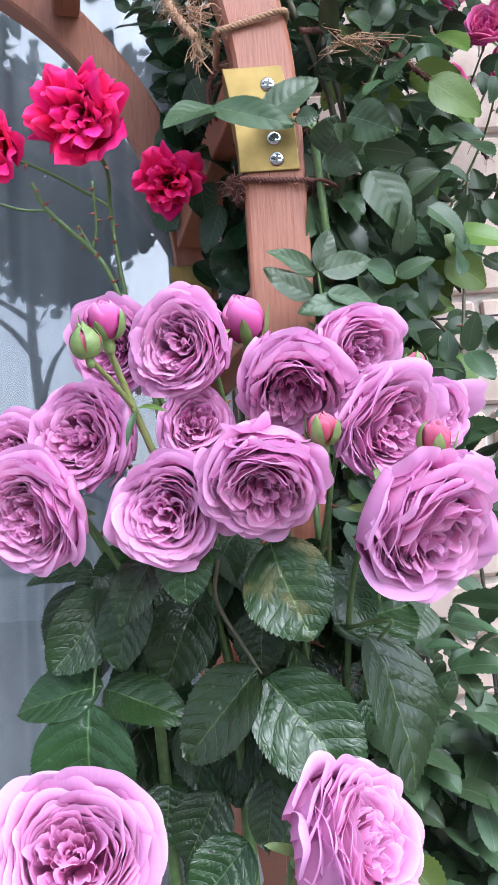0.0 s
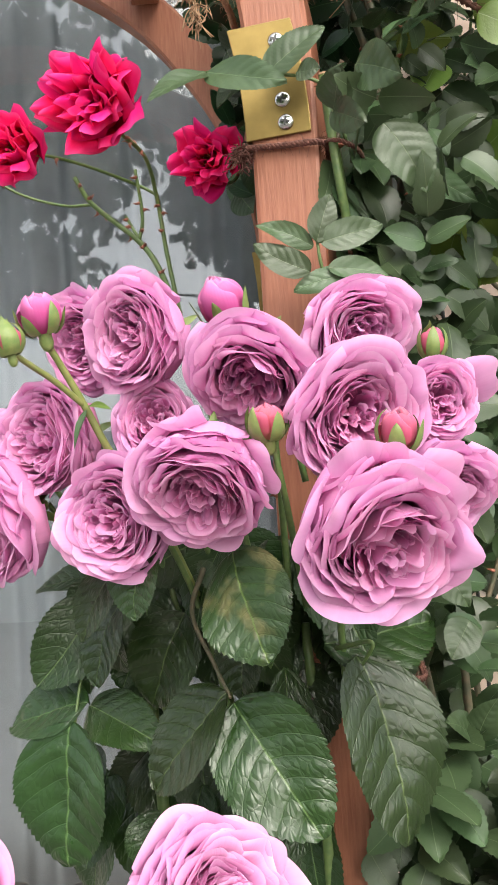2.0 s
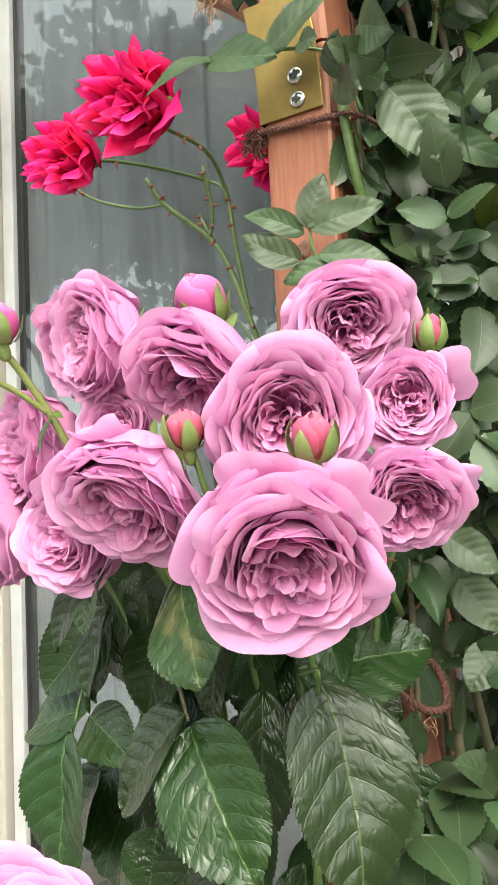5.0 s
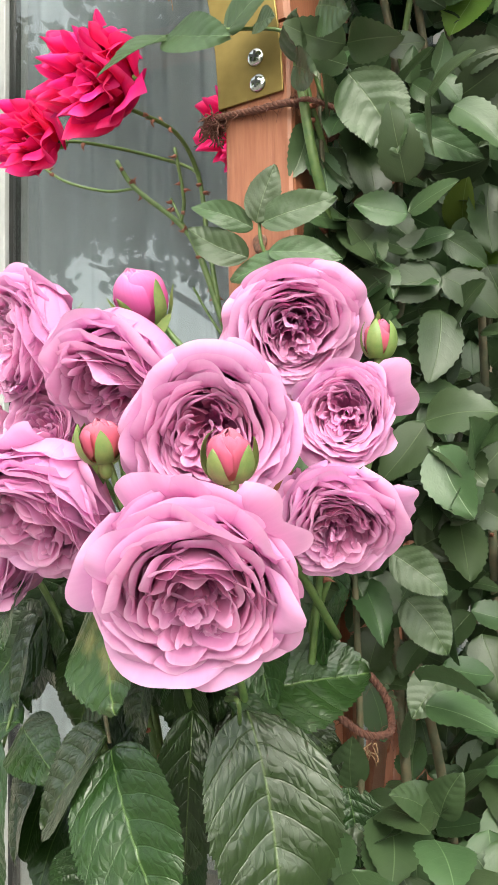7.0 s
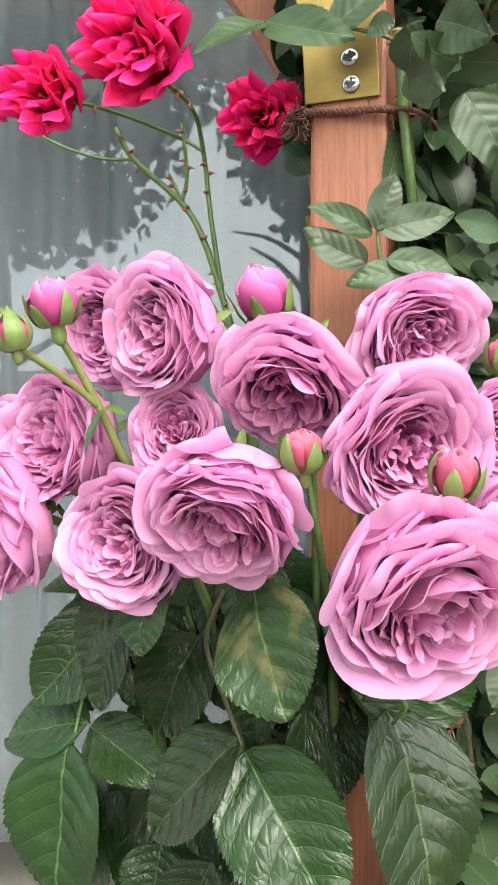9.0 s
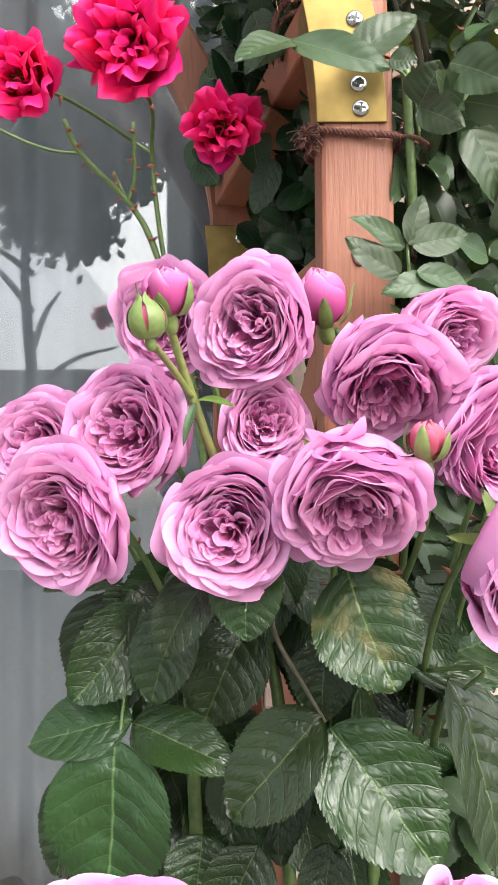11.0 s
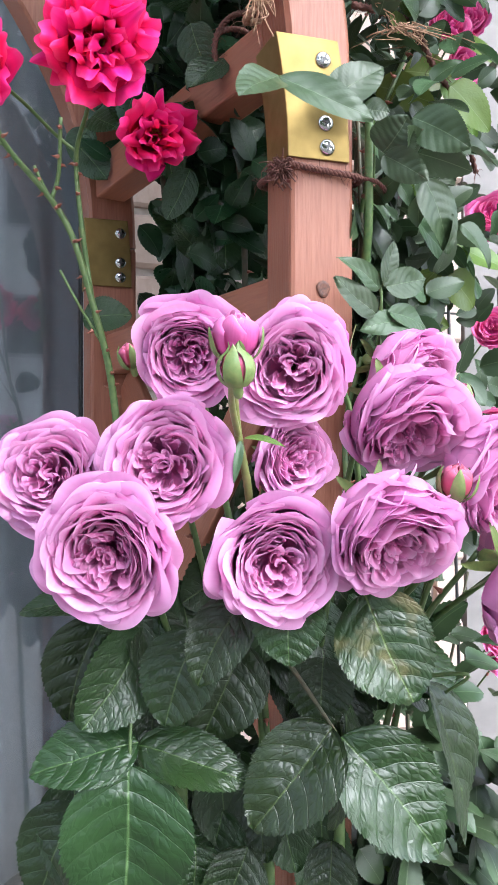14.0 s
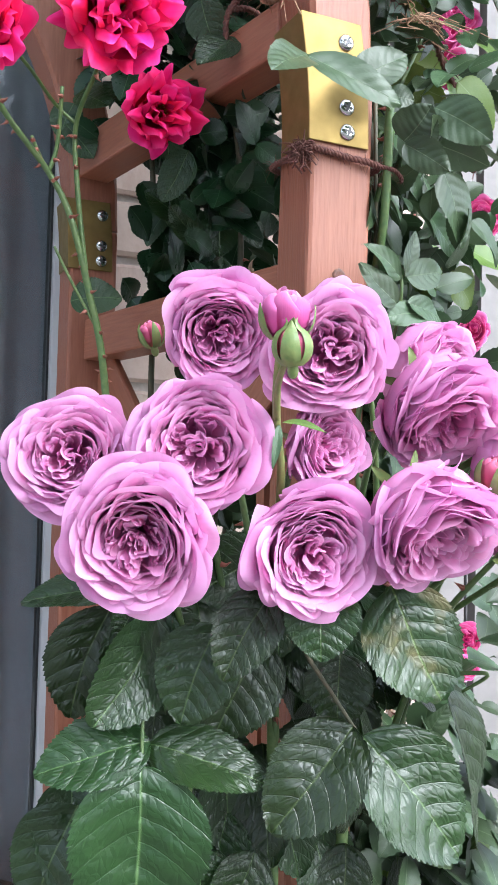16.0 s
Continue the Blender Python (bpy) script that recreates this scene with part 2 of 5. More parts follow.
ROOF = plain("roof_slate", (0.10, 0.10, 0.11), (0.16, 0.15, 0.15), 0.8, 8)

gm, gt, gb = material("window_glass", 0.02)
gl = node(gt, "ShaderNodeBsdfGlossy", Roughness=0.015)
tp = node(gt, "ShaderNodeBsdfTransparent", Color=(0.86, 0.88, 0.88, 1))
fr = node(gt, "ShaderNodeLayerWeight", Blend=0.5)
gx = gt.nodes.new("ShaderNodeMixShader")
gt.links.new(calc(gt, "ADD", calc(gt, "POWER", fr.outputs["Facing"], 5.0), GLASS_GLOSS), gx.inputs[0])
gt.links.new(tp.outputs[0], gx.inputs[1])
gt.links.new(gl.outputs[0], gx.inputs[2])
gt.links.new(gx.outputs[0], gt.nodes["Material Output"].inputs["Surface"])
GLASS = gm


# ---- mesh helpers ----
def mesh_from(name, verts, faces, mat, uvs=None, smooth=True):
    me = bpy.data.meshes.new(name)
    me.from_pydata([tuple(v) for v in verts], [], faces)
    if uvs is not None:
        layer = me.uv_layers.new(name="UVMap")
        idx = np.zeros(len(me.loops), dtype=np.int32)
        me.loops.foreach_get("vertex_index", idx)
        layer.data.foreach_set("uv", np.asarray(uvs, dtype=np.float32)[idx].ravel())
    if smooth:
        me.polygons.foreach_set("use_smooth", [True] * len(me.polygons))
    me.materials.append(mat)
    return me


def part(name, me, parent, label="", m=None):
    """One mesh object under a thing or a part."""
    ob = new(name, me)
    ob.parent = parent
    if m is not None:
        ob.matrix_basis = m
    return tagged(ob, label)


def thing(name, label, category, group="", kind="", at=(0, 0, 0)):
    ob = new(name)
    ob.empty_display_size = 0.02
    ob.location = at
    return tagged(ob, label, category, group, kind)


def grid_faces(rows, cols, start=0, closed=False):
    out = []
    for i in range(rows - 1):
        for j in range(cols if closed else cols - 1):
            a, b = start + i * cols + j, start + i * cols + (j + 1) % cols
            out.append((a, b, b + cols, a + cols))
    return out


def box_mesh(name, lo, hi, mat, bevel=0.0, segments=2):
    bm = bmesh.new()
    bmesh.ops.create_cube(bm, size=1)
    for v in bm.verts:
        v.co = Vector([(lo[k] + hi[k]) / 2 + v.co[k] * (hi[k] - lo[k]) for k in range(3)])
    if bevel:
        bmesh.ops.bevel(bm, geom=bm.edges[:], offset=bevel, segments=segments, affect="EDGES", profile=0.5)
    me = bpy.data.meshes.new(name)
    bm.to_mesh(me)
    bm.free()
    me.materials.append(mat)
    return me


def smooth_path(points, per=6):
    """Points of a soft curve through the given ones."""
    p = [Vector(q) for q in points]
    p = [2 * p[0] - p[1], *p, 2 * p[-1] - p[-2]]
    out = []
    for i in range(1, len(p) - 2):
        for k in range(per):
            t = k / per
            a, b, c, d = p[i - 1:i + 3]
            out.append(0.5 * (2 * b + (c - a) * t + (2 * a - 5 * b + 4 * c - d) * t * t + (3 * b - a - 3 * c + d) * t ** 3))
    out.append(p[-2])
    return out


def tube_data(points, radii, n=8, start=0):
    """Vertices and faces of a closed tube along points."""
    verts, count = [], len(points)
    side = None
    for i, p in enumerate(points):
        way = (points[min(i + 1, count - 1)] - points[max(i - 1, 0)]).normalized()
        if side is None:
            side = way.orthogonal().normalized()
        side = (side - way * side.dot(way)).normalized()
        other = way.cross(side)
        r = radii[i] if isinstance(radii, (list, tuple)) else radii
        verts += [p + r * (math.cos(2 * math.pi * k / n) * side + math.sin(2 * math.pi * k / n) * other) for k in range(n)]
    faces = grid_faces(count, n, start, True)
    faces.append(tuple(range(start + n - 1, start - 1, -1)))
    faces.append(tuple(range(start + (count - 1) * n, start + count * n)))
    return verts, faces


def tube_mesh(name, points, r0, r1, mat, n=8, per=6):
    path = smooth_path(points, per)
    radii = [r0 + (r1 - r0) * i / (len(path) - 1) for i in range(len(path))]
    verts, faces = tube_data(path, radii, n)
    return mesh_from(name, verts, faces, mat)


def frame_of(base, tip, normal):
    """Pose with y from base to tip and z near the normal."""
    b, t, n = Vector(base), Vector(tip), Vector(normal)
    y = (t - b).normalized()
    x = y.cross(n).normalized()
    z = x.cross(y)
    return Matrix(((x.x, y.x, z.x, b.x), (x.y, y.y, z.y, b.y), (x.z, y.z, z.z, b.z), (0, 0, 0, 1)))


def facing(at, way, spin=0.0):
    """Pose with z along way."""
    q = Vector(way).to_track_quat("Z", "Y")
    return Matrix.Translation(at) @ q.to_matrix().to_4x4() @ Matrix.Rotation(spin, 4, "Z")


# ---- leaves ----
def leaf_data(length, width, ns=30, nu=8, fold=0.25, droop=0.2, teeth=15, rng=None, quilt=1.0, tip=0.78):
    """A toothed, pointed leaf blade with folded midrib, arched length and pillows between its side veins."""
    rng = rng or random
    verts, uvs = [], []
    twist, wave, ph = rng.uniform(-0.25, 0.25), rng.uniform(0.015, 0.05), rng.uniform(0, 6)
    skew, belly = rng.uniform(-0.06, 0.06), rng.uniform(0.46, 0.56)
    peak = belly / (belly + tip)
    top = peak ** belly * (1 - peak) ** tip
    for i in range(ns + 1):
        s = i / ns
        body = s ** belly * (1 - s) ** tip / top if 0 < s < 1 else 0.0
        saw = (s * teeth) % 1.0 if teeth else 0.0
        half = 0.5 * width * max(body, 0.012)
        for j in range(nu + 1):
            u = -1 + 2 * j / nu
            rim = abs(u) > 0.99
            x = u * half * (1.0 + (1.6 / max(teeth, 1) * (saw - 0.6) if rim and teeth else 0.0))
            y = s * length + (0.022 * length * saw if rim and teeth else 0.0)
            z = fold * abs(x) - droop * length * (s - 0.25) ** 2
            z += wave * length * math.sin(5 * s + ph + (1.5 if u > 0 else 0)) * abs(u) ** 1.5
            z += quilt * width * 0.014 * math.sin(9 * s + ph) * math.sin(3.5 * u + twist * 20)
            if ns > 40:
                off = 0.5 * abs(u) * min(1.0, body + 0.1)
                cell = (s * 6.6 - 4.6 * off ** 1.4 + (0.45 if u > 0 else 0.0)) % 1.0
                z += quilt * width * 0.012 * math.sin(math.pi * cell) ** 0.8 * min(1.0, 4 * body) * (1 - 0.6 * abs(u) ** 4)
            z += twist * x * (s - 0.3)
            verts.append((x + skew * length * math.sin(3 * s), y, z))
            uvs.append((0.5 + 0.5 * u * min(1, body + 0.1), s))
    return verts, grid_faces(ns + 1, nu + 1), uvs


def leaf_part(base, tip, normal, width, mat, parent, fold=0.22, droop=0.12, seed=0, name="leaf", label="", fine=True):
    rng = random.Random(seed)
    length = (Vector(tip) - Vector(base)).length
    form = 0.68 if mat in (LEAF, LEAF_SPOT) else 0.80
    if fine:
        v, f, uv = leaf_data(length, width, 78, 14, fold, droop, 26, rng, 1.5, form)
    else:
        v, f, uv = leaf_data(length, width, 33, 6, fold, droop, 16, rng, 1.0, form)
    return part(name, mesh_from(name, v, f, mat, uv), parent, label, frame_of(base, tip, normal))


# ---- roses ----
def petal_mesh(mat, phi, ring, top, zb, half, lip, turn, rng, scale, nu=11, nb=6, nl=5, ruffle=0.03, tuck=0.0, point=0.0, taper=0.12, drop=0.22, r0=0.06, shift=(0, 0), wave=None, belly=1.10, edge=0.15):
    """One cupped petal round the flower's axis: a bowed blade that stands at the ring, then a lip that rolls by turn."""
    p = [rng.uniform(0, 6.3) for _ in range(7)]
    lean, notch = rng.uniform(-0.07, 0.07), rng.uniform(-0.05, 0.16)
    u = np.linspace(-1, 1, nu)
    high = top - drop * (top - zb) * np.abs(u) ** 3 + 0.04 * np.sin(2.3 * u + p[0])
    lips = lip * (1 - 0.42 * np.abs(u) ** 3 + 0.12 * np.sin(3.2 * u + p[1]) + 0.035 * np.sin(7 * u + p[2]) - notch * np.exp(-(u * 4) ** 2)) + point * (1 - np.abs(u)) ** 1.5
    turns = turn * (1 + 0.22 * np.sin(2.0 * u + p[3]) + edge * u * u)
    rows, wides, vs = [], [], []
    for i in range(nb):
        s = i / (nb - 1)
        q = 1 - s
        rows.append((q * q * r0 + 2 * q * s * ring * belly + s * s * ring, q * q * zb + 2 * q * s * (zb + 0.25 * (high - zb)) + s * s * high, s))
        wides.append(0.3 + 0.7 * min(1.0, s / 0.6))
        vs.append(0.70 * s)
    r, z, _ = rows[-1]
    bend = np.arctan2(-(belly - 1) * ring * 2 * np.ones(nu), 1.5 * (high - zb))
    for k in range(1, nl + 1):
        ang = bend + turns * (k - 0.5) / nl
        r, z = r + lips / nl * np.sin(ang), z + lips / nl * np.cos(ang)
        rows.append((r, z, 1 + k / nl))
        wides.append(1 - taper * (k / nl) ** 1.5)
        vs.append(0.70 + 0.30 * k / nl)
    verts, uvs = [], []
    for (r, z, s), wide, v in zip(rows, wides, vs):
        w = ruffle * (0.25 * s * s if s <= 1 else 0.25 + 0.75 * (s - 1))
        r = r + w * (np.sin(3.4 * u + p[4]) + 0.45 * np.sin(7.0 * u + p[5]))
        z = z + w * 0.8 * np.sin(5.3 * u + p[6])
        r = np.maximum(r, 0.004) * (1 + tuck * u * min(s, 1.0))
        ang = phi + u * half * wide + lean * s
        if wave:
            r = r * (1 + 0.04 * np.sin(2 * ang + wave[0]) + 0.035 * np.sin(3 * ang + wave[1]))
            z = z + 0.05 * min(s, 1) * np.sin(2 * ang + wave[2])
        m = 0.3 + 0.7 * min(s, 1.0)
        verts += zip((scale * (r * np.cos(ang) + shift[0] * m)).tolist(), (scale * (r * np.sin(ang) + shift[1] * m)).tolist(), (scale * z * np.ones(nu)).tolist())
        uvs += [(0.5 + 0.5 * a, v) for a in u]
    return mesh_from("petal", verts, grid_faces(nb + nl, nu), mat, uvs)


def at(f, xs, ys):
    return float(np.interp(f, xs, ys))


def hip_mesh(radius, zb, mat):
    """Green cup under the flower."""
    verts = []
    prof = [(0.03, zb - 0.34), (0.09, zb - 0.30), (0.13, zb - 0.18), (0.12, zb - 0.06), (0.15, zb + 0.03), (0.05, zb + 0.06)]
    for r, z in prof:
        verts += [(radius * r * math.cos(k * math.pi / 5), radius * r * math.sin(k * math.pi / 5), radius * z) for k in range(10)]
    faces = grid_faces(len(prof), 10, 0, True)
    faces.append(tuple(range(9, -1, -1)))
    faces.append(tuple(range((len(prof) - 1) * 10, len(prof) * 10)))
    return mesh_from("hip", verts, faces, mat)


def sepal_mesh(phi, length, wide, spread, zb, mat):
    verts, uvs = [], []
    for i in range(7):
        s = i / 6
        half = wide * (1 - s) ** 0.8 * (0.6 + s)
        r = 0.1 + spread * math.sin(s * 1.6) + (0.12 * s * s if spread > 0.3 else 0)
        z = zb + length * s
        for u in (-1, -0.4, 0.4, 1):
            ang = u * half / max(r, 0.12)
            verts.append((r * math.cos(phi + ang) * (1 + 0.06 * abs(u)), r * math.sin(phi + ang) * (1 + 0.06 * abs(u)), z))
            uvs.append((0.5 + 0.5 * u, s))
    return verts, grid_faces(7, 4), uvs


def full_bloom(parent, place, way, radius, seed, count=104, mat=None, name="bloom", label="", depth=0.72, dome=0.0, flaps=()):
    """A many-petalled cupped rose: rolled guard petals, tight rings with curling lips, a quartered heart."""
    inner_mat = mat or LAVENDER_DEEP
    mat = mat or LAVENDER
    rng = random.Random(seed)
    swirl = rng.choice((-1, 1))
    z0 = Vector(way).normalized()
    radius *= 1.04
    origin = Vector(place) + z0 * radius * 0.12
    head = part(name, hip_mesh(radius, -depth, SEPAL), parent, label, facing(origin, way, rng.uniform(0, 6.3)))
    local = head.matrix_basis.to_3x3().inverted()
    up = local @ Vector((0, 0, 1))
    up_phi = math.atan2(up.y, up.x)
    wave = tuple(rng.uniform(0, 6.3) for _ in range(3))
    for i in range(count):
        f = i / (count - 1)
        phi = i * 2.39996 + rng.uniform(-0.4, 0.4)
        hood = dome * math.cos(phi - up_phi)
        ring = at(f, [0, 0.12, 0.35, 0.7, 1], [0.80, 0.79, 0.72, 0.55, 0.38]) * rng.uniform(0.93, 1.06) - 0.11 * hood * f
        top = at(f, [0, 0.10, 0.35, 0.7, 1], [-0.24, -0.05, 0.15, 0.21, 0.15]) + rng.uniform(-0.045, 0.045) + 0.18 * hood * min(1, 3 * f)
        lip = at(f, [0, 0.3, 0.7, 1], [0.30, 0.22, 0.14, 0.09]) * rng.choice((0.65, 0.85, 1.0, 1.15, 1.45)) * (1 + 0.55 * max(0, hood))
        turn = at(f, [0, 0.3, 0.7, 1], [1.55, 1.35, 0.95, 0.5]) * rng.uniform(0.55, 1.35)
        half = at(f, [0, 0.4, 1], [0.80, 0.82, 1.0]) * rng.uniform(0.75, 1.2)
        tuck = swirl * rng.uniform(-0.03, 0.14)
        ruff = at(f, [0, 0.5, 1], [0.026, 0.028, 0.032]) * rng.uniform(0.5, 1.8)
        nu, nb, nl = (23, 6, 8) if f < 0.35 else (15, 5, 6)
        part("petal", petal_mesh(mat if f < 0.42 else inner_mat, phi, ring, top, -depth + 0.5 * f, half, lip, turn, rng, radius, nu, nb, nl, ruff, tuck, rng.choice((0, 0, 0.04)), shift=(rng.gauss(0, 0.025), rng.gauss(0, 0.025)), wave=wave), head)
    # the heart: folded petals nested in a few quarters that open to the centre
    quarters, spin = (5 if count > 40 else 3), rng.uniform(0, 6.3)
    for q in range(quarters):
        a = spin + q * 2 * math.pi / quarters + rng.uniform(-0.3, 0.3)
        reach = rng.uniform(0.17, 0.25)
        for k in range(5):
            ring = (0.21 - 0.036 * k) * rng.uniform(0.85, 1.2)
            shift = (reach * math.cos(a) - 0.14 * dome * up.x, reach * math.sin(a) - 0.14 * dome * up.y)
            me = petal_mesh(inner_mat, a + rng.uniform(-0.7, 0.7), ring, 0.23 - 0.01 * k + rng.uniform(-0.11, 0.08), -0.14, rng.uniform(0.8, 1.5), rng.uniform(0.07, 0.15), rng.uniform(0.2, 1.5), rng, radius, 12, 4, 5, 0.03, rng.uniform(-0.35, 0.35), shift=shift)
            part("petal", me, head)
    for k in range(12 if count > 40 else 3):
        a, reach = rng.uniform(0, 6.3), rng.uniform(0.0, 0.22)
        me = petal_mesh(inner_mat, rng.uniform(0, 6.3), rng.uniform(0.06, 0.13), 0.20 + rng.uniform(-0.06, 0.08), -0.10, rng.uniform(1.0, 1.7), rng.uniform(0.07, 0.13), rng.uniform(-0.3, 1.6), rng, radius, 9, 4, 4, 0.03, rng.uniform(-0.4, 0.4), shift=(reach * math.cos(a) - 0.14 * dome * up.x, reach * math.sin(a) - 0.14 * dome * up.y))
        part("petal", me, head)
    for flap, size, half in flaps:
        d = local @ Vector(flap)
        me = petal_mesh(mat, math.atan2(d.y, d.x), 0.78, -0.16, -depth, 0.9 * half, size - 0.66, 0.95, rng, radius, 23, 6, 8, 0.03, belly=0.72)
        part("petal", me, head)
    for k in range(5):
        v, fcs, uv = sepal_mesh(k * 1.2566, -0.30, 0.11, 0.32, -depth, SEPAL)
        part("sepal", mesh_from("sepal", [tuple(radius * c for c in p) for p in v], fcs, SEPAL, uv), head)
    return head


def loose_bloom(parent, place, way, radius, seed, mat=None, name="bloom", label="", count=44):
    """An open rose with pointed, rolled-back petals and a ring of stamens."""
    mat = mat or RED
    rng = random.Random(seed)
    z0 = Vector(way).normalized()
    radius *= 1.34
    origin = Vector(place) + z0 * radius * 0.1
    head = part(name, hip_mesh(radius, -0.5, SEPAL), parent, label, facing(origin, way, rng.uniform(0, 6.3)))
    for i in range(count):
        f = i / (count - 1)
        phi = i * 2.39996 + rng.uniform(-0.3, 0.3)
        ring = at(f, [0, 0.3, 0.65, 1], [0.50, 0.46, 0.30, 0.12]) * rng.uniform(0.85, 1.1)
        top = at(f, [0, 0.25, 0.6, 1], [-0.26, -0.06, 0.12, 0.14]) + rng.uniform(-0.07, 0.07)
        lip = at(f, [0, 0.4, 1], [0.30, 0.26, 0.14]) * rng.uniform(0.75, 1.2)
        turn = at(f, [0, 0.4, 1], [1.5, 1.25, 0.6]) * rng.uniform(0.7, 1.25)
        half = at(f, [0, 0.6, 1], [0.74, 0.84, 1.1]) * rng.uniform(0.8, 1.2)
        me = petal_mesh(mat, phi, ring, top, -0.5 + 0.2 * f, half, lip, turn, rng, radius, 19, 5, 8, 0.05, rng.uniform(-0.1, 0.1), rng.uniform(0.22, 0.40), 0.50, 0.3, edge=1.1)
        part("petal", me, head)
    for k in range(6):
        a, reach = rng.uniform(0, 6.3), rng.uniform(0.06, 0.16)
        me = petal_mesh(mat, rng.uniform(0, 6.3), rng.uniform(0.07, 0.13), 0.08 + rng.uniform(-0.06, 0.08), -0.3, rng.uniform(0.9, 1.4), rng.uniform(0.10, 0.20), rng.uniform(0.2, 1.5), rng, radius, 9, 4, 4, 0.03, rng.uniform(-0.3, 0.3), shift=(reach * math.cos(a), reach * math.sin(a)))
        part("petal", me, head)
    verts, faces = [], []
    for k in range(22):
        a, r = k * 2.4, 0.02 + 0.07 * (k / 22) ** 0.5
        v, fc = tube_data([Vector((r * math.cos(a), r * math.sin(a), -0.3)) * radius, Vector((1.3 * r * math.cos(a), 1.3 * r * math.sin(a), -0.02 + 0.05 * rng.random())) * radius], [0.006 * radius, 0.013 * radius], 5, len(verts))
        verts, faces = verts + v, faces + fc
    tagged(part("stamen_tuft", mesh_from("stamen_tuft", verts, faces, STAMEN), head, "golden brown stamens"), kind="stuff")
    return head


def bud(parent, place, way, radius, height, seed, mat=None, gap=0.3, label="", petals=9, wrap=0.72, cover=1.0):
    """A round bud: petals wrapped over one another, clasped by five green sepals over a small hip."""
    mat = mat or BUD_RED
    rng = random.Random(seed)
    origin = Vector(place) - Vector(way).normalized() * height * 0.5
    head = part("bud", hip_mesh(radius * 2.3, 0.06, SEPAL), parent, label, facing(origin, way, rng.uniform(0, 6)))
    hr = height / radius
    for i in range(petals):
        f = i / (petals - 1)
        me = petal_mesh(mat, i * 2.39996, 0.90 - 0.5 * f, hr * (0.58 + 0.12 * f), 0.05, 1.15, hr * (0.34 - 0.02 * f), -1.5 + 0.9 * gap * rng.random(), rng, radius, 13, 6, 6, 0.05, 0.10, 0.0, 0.1, 0.12, 0.2, (0, 0), None, 1.12)
        part("petal", me, head)
    for k in range(5):
        tall, verts, uvs = hr * rng.uniform(wrap - 0.14, wrap + 0.14), [], []
        flick, phi = gap * rng.uniform(0.2, 1.0), k * 1.2566 + 0.3
        for i in range(11):
            q = i / 10
            zz = 0.05 + tall * q
            ball = math.sqrt(max(0.0, 1 - (2 * min(zz / hr, 1.0) - 0.92) ** 2))
            r = max(0.2, 0.98 * ball) + 0.05 + flick * max(0, q - 0.6) ** 1.5 * 3
            half = cover * 0.60 * (1 - q) ** 0.85 * (0.55 + 0.9 * q)
            for u in (-1, -0.5, 0, 0.5, 1):
                a = phi + u * half / max(r, 0.3)
                rr = r + 0.04 * (1 - u * u)
                verts.append((radius * rr * math.cos(a), radius * rr * math.sin(a), radius * zz))
                uvs.append((0.5 + 0.5 * u, q))
        part("sepal", mesh_from("sepal", verts, grid_faces(11, 5), SEPAL, uvs), head)
    return head


def thorn_mesh(length):
    v, f = tube_data([Vector((0, 0, 0)), Vector((0, 0.1 * length, 0.5 * length)), Vector((0, -0.15 * length, length))], [0.32 * length, 0.16 * length, 0.01 * length], 6)
    return mesh_from("thorn", v, f, THORN)


def stem_part(parent, points, r0, r1, mat=None, thorns=0, seed=0, name="stem", label=""):
    """A stem, with its thorns as pieces."""
    rng = random.Random(seed)
    ob = part(name, tube_mesh(name, points, r0, r1, mat or STEM, 8), parent, label)
    path = smooth_path(points)
    for _ in range(thorns):
        i = rng.randrange(1, len(path) - 1)
        way = (path[i + 1] - path[i - 1]).normalized()
        out = way.cross(Vector((rng.uniform(-1, 1), rng.uniform(-1, 1), rng.uniform(-1, 1)))).normalized()
        part("thorn", THORN_MESH, ob, "", facing(path[i] + out * r1 * 0.6, out, rng.uniform(0, 6)))
    return ob


THORN_MESH = thorn_mesh(0.006)


# ---- ground and house wall ----
def ground_sheet():
    verts, n = [], 61
    for i in range(n):
        for j in range(n):
            x, y = (i / (n - 1) * 2 - 1), (j / (n - 1) * 2 - 1)
            x, y = math.copysign(abs(x) ** 3, x) * 400, math.copysign(abs(y) ** 3, y) * 400
            verts.append((x, y, 0.02 * noise.noise((x * 2, y * 2, 0)) if abs(x) < 20 else 0))
    return tagged(new("ground", mesh_from("ground", verts, grid_faces(n, n), SOIL)), "grey gravel yard beside the house", "ground", kind="structure")


ground_sheet()

WALL_Y, WIN_L, WIN_R, WIN_B, WIN_T, BRICK_R = 1.15, -0.718, 0.003, 0.80, 2.4, 0.48
wall = tagged(new("wall_house"), "pale brick house wall with a window", "wall", kind="structure")
for nm, lo, hi in (("backing", (WIN_R, WALL_Y + 0.001, 0), (BRICK_R, WALL_Y + 0.24, 3.4)),
                   ("backing", (-4.0, WALL_Y + 0.012, 0), (WIN_L, WALL_Y + 0.24, 3.4)),
                   ("backing", (WIN_L, WALL_Y + 0.012, 0), (WIN_R, WALL_Y + 0.24, WIN_B)),
                   ("backing", (WIN_L, WALL_Y + 0.012, WIN_T), (WIN_R, WALL_Y + 0.24, 3.4))):
    part(nm, box_mesh(nm, lo, hi, MORTAR), wall)

